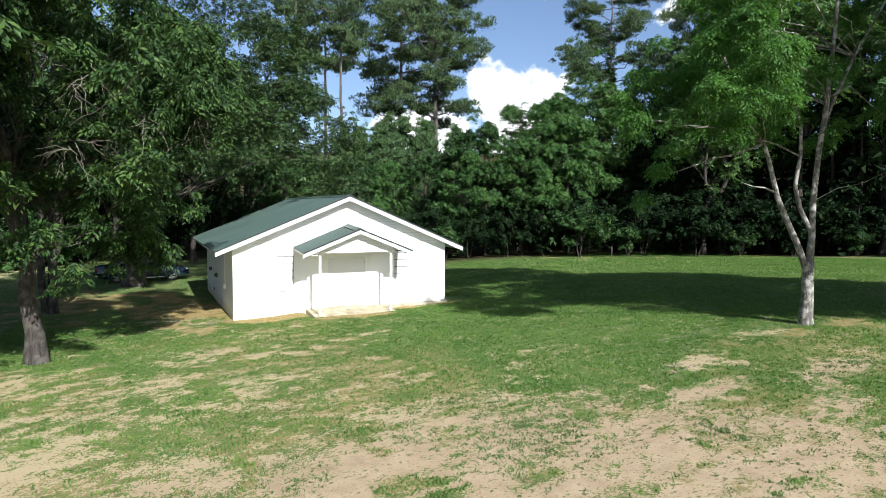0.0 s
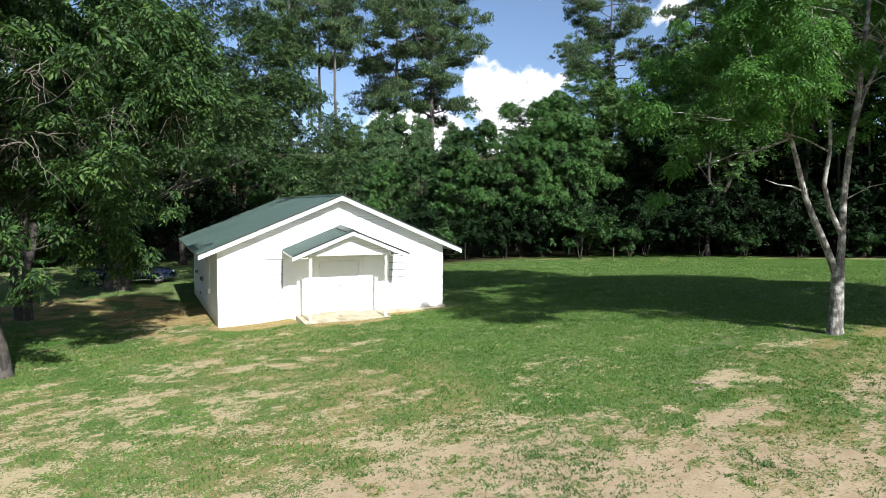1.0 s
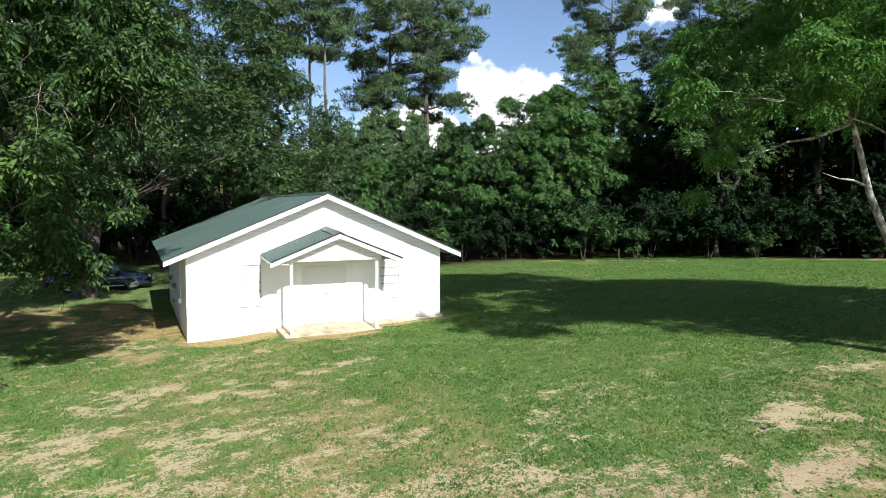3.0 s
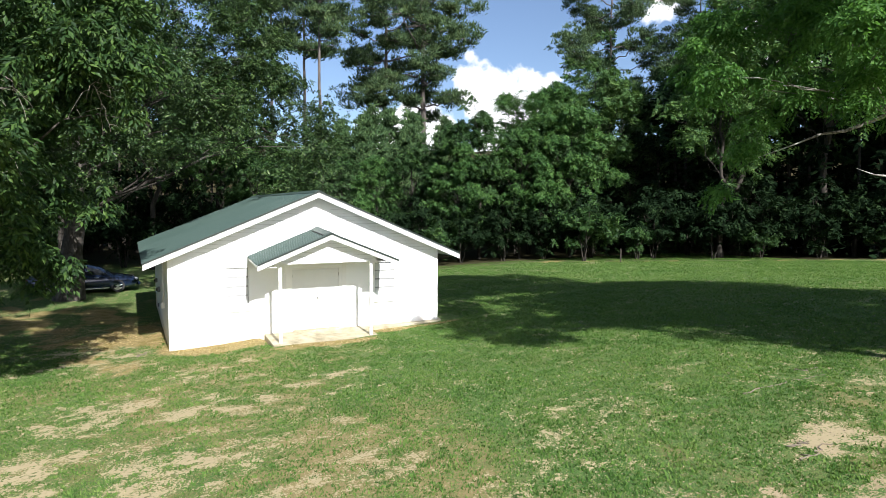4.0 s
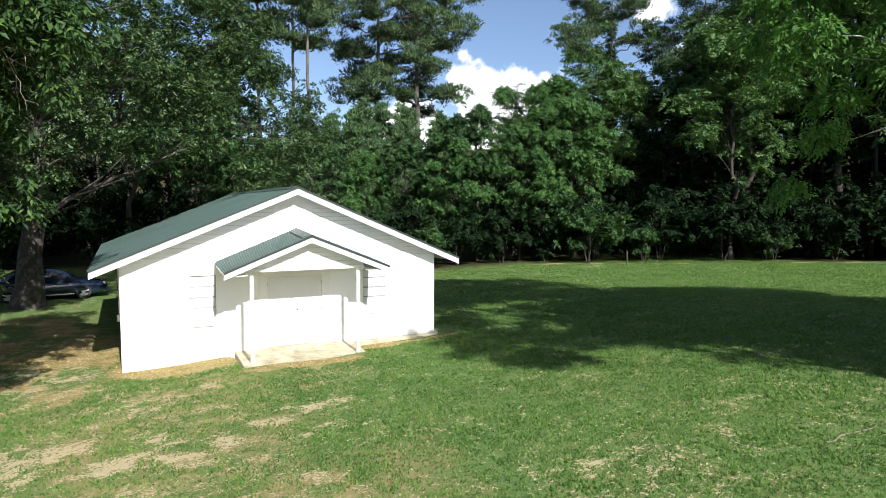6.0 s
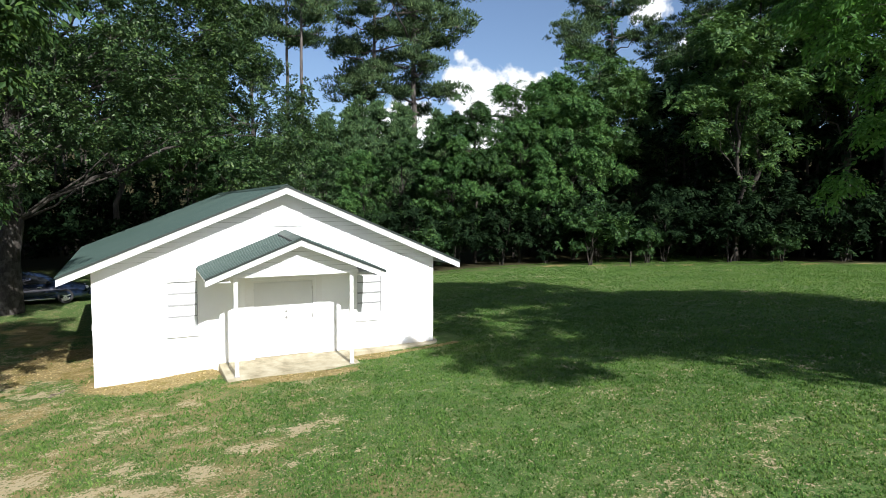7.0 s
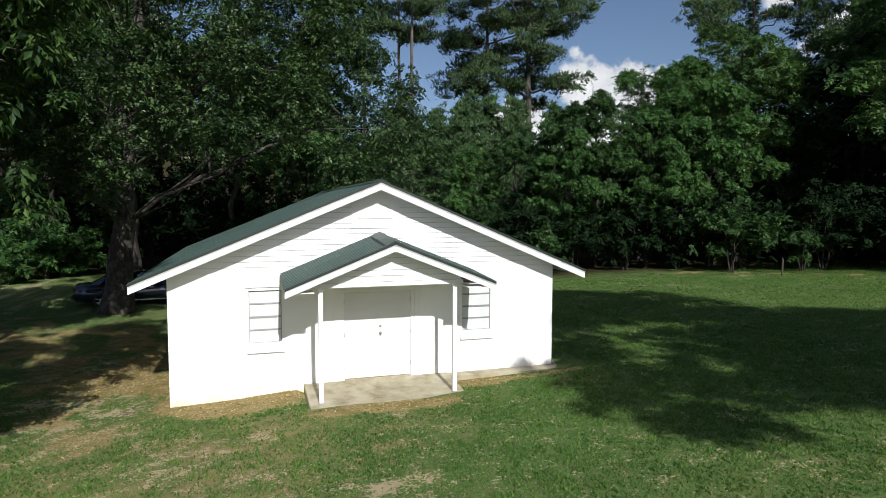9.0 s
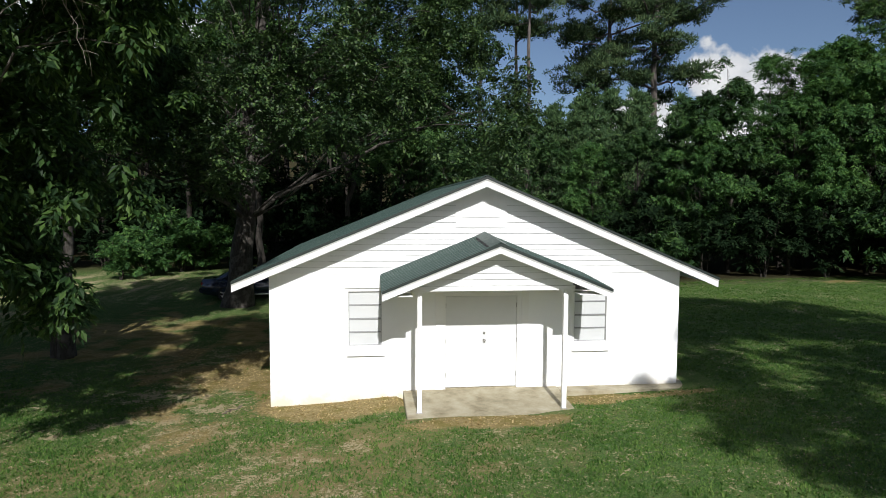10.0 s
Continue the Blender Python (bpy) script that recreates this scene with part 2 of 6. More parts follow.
# smooth value noise on arrays, for ground and crowns
def value_noise(x, y, seed=0):
    rng = np.random.RandomState(seed)
    table = rng.rand(256, 256)
    xi, yi = np.floor(x).astype(int), np.floor(y).astype(int)
    fx, fy = x - xi, y - yi
    fx, fy = fx * fx * (3 - 2 * fx), fy * fy * (3 - 2 * fy)
    a, b = table[xi % 256, yi % 256], table[(xi + 1) % 256, yi % 256]
    c, d = table[xi % 256, (yi + 1) % 256], table[(xi + 1) % 256, (yi + 1) % 256]
    return (a * (1 - fx) + b * fx) * (1 - fy) + (c * (1 - fx) + d * fx) * fy


def fbm(x, y, scale, octaves=4, seed=0):
    out, amp, total = 0.0, 1.0, 0.0
    for k in range(octaves):
        out = out + amp * value_noise(x * scale * 2 ** k + 17.3 * k, y * scale * 2 ** k - 9.1 * k, seed + k)
        total += amp
        amp *= 0.55
    return out / total


# ---- ground ----
def ground_z(x, y):
    x, y = np.asarray(x, float), np.asarray(y, float)
    u, v = 14 * np.tanh(x / 14), 15 * np.tanh((y + 5) / 15)
    z = -0.009 + 0.0546 * u - 0.0295 * v - 0.0025 * u * v + 0.0024 * u * u
    z = z - 0.13 * np.exp(-(((x - 3.6) / 3.2) ** 2 + ((y + 0.1) / 2.0) ** 2))
    z = z + 0.1 * np.exp(-(((x + 1.6) / 1.6) ** 2 + (y / 1.0) ** 2)) / (1 + np.exp(np.clip((x + 1.76) / 0.03, -60, 60)))
    z = z + 0.08 * np.exp(-(((x + 1.3) / 1.3) ** 2 + ((y + 1.75) / 0.55) ** 2))
    z = z + 0.05 * (fbm(x, y, 0.35, 3, 40) - 0.5) * np.exp(-(x * x + y * y) / 3000)
    t = np.clip((np.hypot(x, y + 10) - 74) / 60, 0, 1)          # made-up rise round the clearing, blocks sky gaps in the woods
    return z + 17.0 * t * t * (3 - 2 * t)


def gz(x, y):
    return float(ground_z(x, y))


# worn places: x, y, half sizes, strength
BARE = ((4.2, -14.6, 0.6, 0.5, 1.15), (5.7, -16.6, 0.8, 0.4, 0.85), (1.7, -15.0, 0.35, 0.35, 0.9), (2.4, -16.0, 0.9, 0.25, 0.9),
        (-5.6, -9.8, 0.9, 0.8, 0.55), (-5.9, -5.6, 0.9, 0.5, 0.7), (-7.2, -8.4, 0.8, 0.9, 0.55),
        (-3.7, -11.3, 0.35, 0.2, 0.9), (-1.1, -5.65, 0.62, 0.26, 1.25), (-1.85, -5.95, 0.35, 0.3, 1.15), (-9.2, -10.4, 1.2, 0.7, 0.42), (-9.2, -12.9, 1.3, 0.8, 0.42),
        (-8.5, -8.7, 1.0, 0.6, 0.42), (-4.9, -12.7, 0.5, 0.4, 0.7), (-3.1, -13.5, 0.5, 0.4, 0.7), (-1.2, -13.9, 0.7, 0.5, 0.9),
        (-2.1, -13.4, 0.5, 0.35, 0.7), (-4.9, -6.5, 0.7, 0.5, 0.6), (-3.3, -6.7, 0.6, 0.4, 0.6), (-10.6, -6.8, 1.4, 0.9, 0.8),
        (-16.0, 21.0, 3.0, 5.0, 0.8), (-2.1, -6.9, 0.9, 0.3, 0.8), (-6.7, 0.2, 0.9, 1.3, 1.05), (-6.6, 2.4, 0.7, 2.2, 0.7), (4.1, -11.2, 0.3, 0.25, 0.5), (-0.7, -15.2, 1.2, 0.8, 0.9),
        (-5.0, -15.3, 1.5, 0.7, 0.6), (6.8, -13.6, 0.8, 0.3, 0.5), (5.2, -10.6, 0.4, 0.2, 0.5), (-3.0, -2.6, 1.1, 0.25, 0.35))


# islands of turf left in the sand: x, y, size
TUFTS = ((-2.5, -15.0, 0.32), (-0.26, -15.6, 0.22), (-2.2, -17.2, 0.3), (0.9, -17.8, 0.24), (0.8, -18.3, 0.22), (0.8, -19.4, 0.22), (0.0, -19.0, 0.2),
         (-3.5, -17.1, 0.26), (-1.2, -16.7, 0.2), (0.36, -17.0, 0.14), (0.0, -18.2, 0.18), (2.1, -18.7, 0.2), (-4.1, -16.4, 0.3), (-0.6, -18.4, 0.14))


def road_line(x):
    """Where the worn, dry turf of the road side gives way to the green lawn."""
    t = np.clip((x + 3.0) / 5.0, 0, 1)
    return -5.5 - 8.0 * t * t * (3 - 2 * t)


def bare_amount(x, y):
    """0 where turf covers the ground, 1 where the sandy soil is bare."""
    n = fbm(x, y, 0.55, 4, 3)
    f = fbm(x, y, 2.3, 3, 11)
    b = np.zeros_like(x)
    for cx, cy, sx, sy, s in BARE:
        b = np.maximum(b, s * np.exp(-0.5 * (((x - cx) / sx) ** 2 + ((y - cy) / sy) ** 2)))
    edge = np.interp(x, (-9.0, -6.0, -4.8, -3.1, -2.2, -1.2, -0.1, 0.3, 1.0, 1.8, 2.5, 3.2, 4.5), (-16.6, -15.8, -15.3, -14.6, -14.2, -14.4, -15.0, -15.7, -16.6, -17.1, -18.0, -19.6, -25.0))
    sand = 1 / (1 + np.exp(np.clip((y - edge) / 0.4, -60, 60)))
    sand = sand * (0.45 + 0.55 / (1 + np.exp(np.clip(-(x + 4.9) / 0.8, -60, 60))))
    b = np.maximum(b, 1.2 * sand)
    fade = 1 / (1 + np.exp(np.clip((y - road_line(x)) / 1.5, -60, 60)))
    b = b + (0.17 + 0.25 / (1 + np.exp(np.clip((x + 2) / 0.8, -60, 60)))) * fade
    tuft = np.clip((fbm(x, y, 1.15, 3, 71) - 0.62) * 7, 0, 1)
    for cx, cy, r in TUFTS:
        tuft = np.maximum(tuft, 1.5 * np.exp(-0.5 * (((x - cx) / (1.5 * r)) ** 2 + ((y - cy) / r) ** 2) ** 1.5))
    return np.clip((b + 0.9 * (n - 0.5) + 0.7 * (f - 0.5) - 0.12) * 0.95 - 0.6 * tuft * (b > 0.5), 0, 1)


def bare_fine(x, y):
    """The bare soil broken up into crisp mottles and islands of turf."""
    b = bare_amount(x, y)
    b = b * (1 - 0.22 / (1 + np.exp(np.clip(-(y + 13.6) / 0.5, -60, 60))))       # thinner wear away from the road
    amp = 0.35 + 0.65 * np.clip(b * 3.2, 0, 1)
    return np.clip(b + amp * (1.35 * (fbm(x * 0.85, y * 1.2, 1.25, 5, 81) - 0.5) + 1.9 * (fbm(x * 0.8, y * 1.3, 4.5, 3, 88) - 0.5)), -0.5, 1.5)


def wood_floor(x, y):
    """Leaf mould under the woods, beyond the mown edge; tree shade is put into its colour."""
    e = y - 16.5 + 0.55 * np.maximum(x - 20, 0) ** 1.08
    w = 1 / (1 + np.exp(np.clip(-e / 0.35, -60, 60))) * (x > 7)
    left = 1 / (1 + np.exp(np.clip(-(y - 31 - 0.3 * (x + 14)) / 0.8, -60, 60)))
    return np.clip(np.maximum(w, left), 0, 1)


def dry_amount(x, y):
    """Thin, straw-coloured turf, most of it towards the road."""
    n, f = fbm(x, y, 0.4, 4, 31), fbm(x, y, 1.7, 3, 36)
    road = 1 / (1 + np.exp(np.clip((y - road_line(x)) / 1.6, -60, 60)))
    green = 1 / (1 + np.exp(np.clip(-(x - 0.5) / 0.8, -60, 60))) * (1 - road)
    return np.clip(0.1 - 0.2 * green + 0.5 * road + 0.55 * np.exp(-(((x + 3.6) / 4.6) ** 2 + ((y + 3.4) / 3.8) ** 2)) + 0.3 * np.exp(-(((x - 3.0) / 3.0) ** 2 + ((y + 1.6) / 1.1) ** 2)) + 1.1 * (n - 0.5) + 0.9 * (f - 0.5), 0, 1)


def litter_amount(x, y):
    """Brown leaf litter and earth beside the walls and under the trees."""
    n = fbm(x, y, 0.9, 4, 21)
    b = 1.1 * np.exp(-0.5 * (((x + 3.0) / 1.5) ** 2 + ((y + 0.2) / 0.75) ** 2))
    b = np.maximum(b, 0.62 * np.exp(-0.5 * (((x + 6.0) / 1.3) ** 2 + ((y - 2.6) / 3.5) ** 2)))
    b = np.maximum(b, 0.75 * np.exp(-0.5 * (((x - 3.2) / 2.0) ** 2 + ((y + 0.75) / 0.28) ** 2)))
    b = np.maximum(b, 0.72 * np.exp(-0.5 * (((x + 0.3) / 1.7) ** 4 + ((y + 1.8) / 0.34) ** 2)))
    b = np.maximum(b, 0.4 * np.exp(-0.5 * (((x + 10.4) / 1.4) ** 2 + ((y + 4.8) / 1.3) ** 2)))
    b = np.maximum(b, 0.4 * np.exp(-0.5 * (((x - 8.9) / 2.0) ** 2 + ((y + 14.2) / 1.0) ** 2)))
    b = np.maximum(b, 0.5 * np.exp(-0.5 * (((x + 9.5) / 4.5) ** 2 + ((y - 9.0) / 7.0) ** 2)))
    e = y - 15.8 + 0.55 * np.maximum(x - 20, 0) ** 1.08
    b = np.maximum(b, 0.62 * np.exp(-0.5 * (e / 0.55) ** 2) * (x > 7))         # dead leaves along the wood's edge
    return np.clip((b + 0.9 * (n - 0.5) - 0.25) * 2.4, 0, 1)


def stretch_axis(lo, hi, step, far, grow=1.28):
    mid = list(np.arange(lo, hi + step / 2, step))
    out, d = [], step
    a = hi
    while a < far:
        d *= grow
        a += d
        out.append(a)
    left, d, a = [], step, lo
    while a > -far:
        d *= grow
        a -= d
        left.append(a)
    return np.array(left[::-1] + mid + out)


def build_ground():
    gx, gy = stretch_axis(-12.5, 12, 0.15, 1800, 1.1), stretch_axis(-22, 2, 0.15, 1800, 1.1)
    xx, yy = np.meshgrid(gx, gy)
    zz = ground_z(xx, yy) + 0.012 * (fbm(xx, yy, 3.0, 2, 50) - 0.5)
    nx, ny = len(gx), len(gy)
    co = np.stack([xx, yy, zz], -1).reshape(-1, 3)
    idx = np.arange(nx * ny).reshape(ny, nx)
    quads = np.stack([idx[:-1, :-1], idx[:-1, 1:], idx[1:, 1:], idx[1:, :-1]], -1).reshape(-1, 4)
    me = quad_mesh("ground", co, quads, True)
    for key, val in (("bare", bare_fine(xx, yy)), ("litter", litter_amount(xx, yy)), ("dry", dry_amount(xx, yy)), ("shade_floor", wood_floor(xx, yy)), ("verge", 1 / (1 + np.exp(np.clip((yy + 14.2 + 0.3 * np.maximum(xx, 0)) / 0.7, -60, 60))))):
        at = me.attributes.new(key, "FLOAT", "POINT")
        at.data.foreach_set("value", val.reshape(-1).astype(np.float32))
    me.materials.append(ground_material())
    return tagged(new("ground", me), "patchy mown lawn with worn sandy bare soil", "lawn", "", "structure")


def quad_mesh(name, co, quads, smooth=False):
    me = bpy.data.meshes.new(name)
    n, k = len(quads), quads.shape[1]
    me.vertices.add(len(co))
    me.vertices.foreach_set("co", np.ascontiguousarray(co, np.float32).reshape(-1))
    me.loops.add(n * k)
    me.loops.foreach_set("vertex_index", np.ascontiguousarray(quads, np.int32).reshape(-1))
    me.polygons.add(n)
    me.polygons.foreach_set("loop_start", np.arange(0, n * k, k, dtype=np.int32))
    me.polygons.foreach_set("loop_total", np.full(n, k, np.int32))
    me.polygons.foreach_set("use_smooth", np.full(n, smooth))
    me.update(calc_edges=True)
    me.validate()
    return me


def ground_material():
    m = Mat("lawn_and_soil")
    pos = m.place()

    def attr(name):
        a = m.n.new("ShaderNodeAttribute")
        a.attribute_name = name
        return a.outputs["Fac"]

    n1, n2 = m.noise(0.35, 5, 0.6, vec=pos), m.noise(2.2, 5, 0.65, vec=pos)
    n3, n4, n5 = m.noise(1.7, 9, 0.72, vec=pos, stretch=(0.8, 1.25, 1)), m.noise(22, 4, 0.7, vec=pos), m.noise(60, 3, 0.7, vec=pos)
    n6, n7 = m.noise(7, 5, 0.7, vec=pos), m.noise(11, 3, 0.6, vec=pos, stretch=(0.8, 1.3, 1))
    turf = m.ramp(n1, (0.3, (0.05, 0.118, 0.03)), (0.55, (0.064, 0.132, 0.035)), (0.75, (0.1, 0.15, 0.045)))
    worn = m.ramp(attr("dry"), (0.05, 0.35), (0.5, 1.0))
    turf = m.mix(m.math("MULTIPLY", worn, m.ramp(n2, (0.46, 0.0), (0.68, 0.45))), turf, (0.235, 0.172, 0.08))
    turf = m.mix(m.ramp(n4, (0.46, 0.0), (0.62, 0.85)), turf, (0.035, 0.055, 0.02))
    turf = m.mix(m.ramp(n5, (0.5, 0.0), (0.62, 0.8)), turf, (0.2, 0.3, 0.09))
    turf = m.mix(m.math("MULTIPLY", worn, m.ramp(m.noise(30, 3, 0.6, vec=pos), (0.53, 0.0), (0.62, 0.65))), turf, (0.235, 0.158, 0.085))
    soil = m.ramp(n2, (0.3, (0.295, 0.224, 0.138)), (0.55, (0.378, 0.295, 0.19)), (0.75, (0.437, 0.352, 0.237)))
    soil = m.mix(m.ramp(n6, (0.55, 0.0), (0.72, 0.4)), soil, (0.26, 0.195, 0.12))
    soil = m.mix(m.ramp(n4, (0.58, 0.0), (0.7, 0.75)), soil, (0.17, 0.135, 0.085))
    soil = m.mix(m.ramp(n5, (0.58, 0.0), (0.66, 0.6)), soil, (0.5, 0.43, 0.32))
    # paler and yellower away from the road
    soil = m.mix(m.ramp(attr("verge"), (0.2, 0.7), (0.8, 0.0)), soil, m.mix(n4, (0.33, 0.278, 0.16), (0.5, 0.43, 0.265)))
    weeds = m.math("ADD", n7, m.math("MULTIPLY", m.math("SUBTRACT", n2, 0.5), 0.55))
    soil = m.mix(m.ramp(weeds, (0.62, 0.0), (0.68, 0.85)), soil, m.mix(n5, (0.03, 0.05, 0.015), (0.13, 0.18, 0.06)))
    duff = m.ramp(n4, (0.3, (0.16, 0.122, 0.05)), (0.55, (0.32, 0.252, 0.12)), (0.75, (0.46, 0.37, 0.2)))
    duff = m.mix(m.ramp(n2, (0.47, 0.0), (0.6, 0.7)), duff, (0.17, 0.15, 0.04))
    thin = m.math("ADD", attr("dry"), m.math("MULTIPLY", m.math("SUBTRACT", n3, 0.5), 1.8))
    turf = m.mix(m.ramp(m.math("ADD", thin, m.math("MULTIPLY", m.math("SUBTRACT", n4, 0.5), 2.2)), (0.4, 0.0), (0.95, 0.7)), turf, (0.29, 0.215, 0.11))
    edge = m.math("ADD", attr("bare"), m.math("MULTIPLY", m.math("SUBTRACT", n3, 0.5), 0.9))
    edge = m.math("ADD", edge, m.math("MULTIPLY", m.math("SUBTRACT", n4, 0.5), 3.8))
    edge = m.math("ADD", edge, m.math("MULTIPLY", m.math("SUBTRACT", n6, 0.5), 2.6))
    col = m.mix(m.ramp(edge, (0.46, 0.0), (0.55, 1.0)), turf, soil)
    lit = m.math("ADD", attr("litter"), m.math("MULTIPLY", m.math("SUBTRACT", n3, 0.5), 1.4))
    # dark floor under the trees: their shade is mixed into the ground colour
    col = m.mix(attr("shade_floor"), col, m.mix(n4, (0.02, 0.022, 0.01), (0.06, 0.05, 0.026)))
    col = m.mix(m.ramp(lit, (0.35, 0.0), (0.65, 0.95)), col, duff)
    h = m.math("ADD", m.math("MULTIPLY", n4, 1.0), m.math("MULTIPLY", n5, 0.3))
    m.bump(h, 0.6, 0.03)
    return m.done(col, 0.95, 0.0, 0.05)


build_ground()


# ---- the house ----
WX0, WX1, WY1 = -4.51, 4.55, 11.1          # outer wall lines; the front wall stands on y = 0
RX, RZ = 0.02, 4.62                        # ridge line
EX, EZ = 5.20, 2.46                        # eave: half width of the roof, height of its edge
RY0, RY1 = -0.45, 11.5
SLOPE = (RZ - EZ) / EX
WALL_T = 0.2
SIDING_Z = 2.56

house = thing("house", (0, 0, 0), "small white one-room building with green metal gable roof", "house")


def roof_under(x, drop=0.06):
    return RZ - drop - SLOPE * abs(x - RX)


def front_wall():
    """Masonry front wall with openings for the door pair and both windows."""
    holes = ((-2.90, -2.13, 0.96, 2.20), (-0.82, 0.82, -0.02, 2.05), (2.07, 2.88, 0.96, 2.22))
    xs = sorted({WX0, WX1, *(h[0] for h in holes), *(h[1] for h in holes)})
    bits = []
    for a, b in zip(xs[:-1], xs[1:]):
        hole = next((h for h in holes if h[0] <= a + 1e-6 and b <= h[1] + 1e-6), None)
        spans = [(-0.9, SIDING_Z)] if hole is None else [(-0.9, hole[2]), (hole[3], SIDING_Z)]
        for lo, hi in spans:
            bits.append(box_bm(a, b, 0, WALL_T, lo, hi))
    bm = join_bm(*bits)
    bmesh.ops.remove_doubles(bm, verts=bm.verts[:], dist=1e-4)
    part("wall", bm, M_WALL, house, "white painted masonry wall stained near the ground")


front_wall()
part("wall", box_bm(WX0, WX0 + WALL_T, WALL_T, WY1, -0.9, 2.47), M_WALL, house)
part("wall", box_bm(WX1 - WALL_T, WX1, WALL_T, WY1, -0.9, 2.47), M_WALL, house)
part("wall", prism_bm([(WX0 + WALL_T, -0.9), (WX1 - WALL_T, -0.9), (WX1 - WALL_T, roof_under(WX1 - WALL_T)), (RX, roof_under(RX)),
                       (WX0 + WALL_T, roof_under(WX0 + WALL_T))], WY1 - WALL_T, WY1), M_WALL, house)

# front gable: backing and overlapping boards
gable = part("gable", prism_bm([(WX0 + 0.02, SIDING_Z + 0.004), (WX1 - 0.02, SIDING_Z + 0.004), (WX1 - 0.02, roof_under(WX1)), (RX, roof_under(RX)),
                                (WX0 + 0.02, roof_under(WX0))], 0.03, WALL_T), M_SIDING, house, "white lap siding in the gable")


def siding(parent, x0, x1, z0, top, y, step=0.12, skip=None):
    """Tilted lap boards between x0 and x1, each cut to the roof's slope given by top(x)."""
    z = z0
    while True:
        zt = z + step + 0.012
        half = [x for x in np.linspace(x0, x1, 241) if top(x) > zt]
        low = [x for x in np.linspace(x0, x1, 241) if top(x) > z]
        if not half or not low:
            break
        a0, a1, b0, b1 = low[0], low[-1], half[0], half[-1]
        spans = [((a0, b0), (a1, b1))]
        if skip and skip[2] - 0.02 < z + step and z < skip[3]:
            spans = [((a0, b0), (skip[0], skip[0])), ((skip[1], skip[1]), (a1, b1))]
        for (l0, l1), (r0, r1) in spans:
            if r1 - l1 < 0.05 or r0 - l0 < 0.05:
                continue
            bm = bmesh.new()
            f = [bm.verts.new(c) for c in ((l0, y - 0.019, z + 0.01), (r0, y - 0.019, z + 0.01), (r1, y - 0.004, zt), (l1, y - 0.004, zt))]
            lip = [bm.verts.new(c) for c in ((l0, y - 0.0195, z), (r0, y - 0.0195, z))]
            g = [bm.verts.new(c) for c in ((l0, y + 0.004, z), (r0, y + 0.004, z), (r1, y + 0.004, zt), (l1, y + 0.004, zt))]
            bm.faces.new(f)
            bm.faces.new(g[::-1])
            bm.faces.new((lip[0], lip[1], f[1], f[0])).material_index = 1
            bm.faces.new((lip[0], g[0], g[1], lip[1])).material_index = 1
            bm.faces.new((lip[1], g[1], g[2], f[2], f[1]))
            bm.faces.new((f[2], g[2], g[3], f[3]))
            bm.faces.new((f[3], g[3], g[0], lip[0], f[0]))
            bmesh.ops.recalc_face_normals(bm, faces=bm.faces[:])
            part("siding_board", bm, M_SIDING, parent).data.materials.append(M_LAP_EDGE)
        z += step


siding(gable, WX0, WX1, SIDING_Z, lambda x: roof_under(x, 0.13), 0.024, 0.12, (-0.57, 0.54, 3.545, 4.3))
# boarded-over vent panel high in the gable
panel = part("vent_panel", box_bm(-0.57, 0.54, -0.012, 0.03, 3.53, 4.2), M_TRIM, house, "flat white boarded vent panel")
for a in ((-0.43, 0.39, 3.745, 3.77), (-0.43, 0.39, 4.06, 4.085), (-0.43, -0.405, 3.77, 4.06), (0.365, 0.39, 3.77, 4.06)):
    part("batten", box_bm(a[0], a[1], -0.026, -0.012, a[2], a[3], 0.003), M_TRIM, panel)
# band boards beside and above the windows
part("band_board", box_bm(WX0 + 0.03, -2.92, -0.012, 0.02, SIDING_Z - 0.03, SIDING_Z + 0.005), M_TRIM, house)
part("band_board", box_bm(2.92, WX1 - 0.03, -0.012, 0.02, SIDING_Z - 0.03, SIDING_Z + 0.005), M_TRIM, house)
part("window_head_board", box_bm(-2.94, -2.09, -0.034, 0.0, 2.235, SIDING_Z - 0.034, 0.004), M_TRIM, house)
part("window_head_board", box_bm(1.98, 2.93, -0.02, 0.0, 2.245, SIDING_Z - 0.004, 0.004), M_TRIM, house)

# roof deck, rakes, soffits
deck_t = 0.05


def roof_slab(x_in, x_out, z_in, z_out, y0, y1, thick):
    return prism_bm([(x_in, z_in), (x_out, z_out), (x_out, z_out - thick), (x_in, z_in - thick)], y0, y1)


roof = part("roof", join_bm(roof_slab(RX, RX - EX + 0.03, RZ - 0.03, EZ - 0.02, RY0 + 0.02, RY1 - 0.02, deck_t),
                            roof_slab(RX, RX + EX - 0.03, RZ - 0.03, EZ - 0.02, RY0 + 0.02, RY1 - 0.02, deck_t)), M_SOFFIT, house, "white painted roof underside")


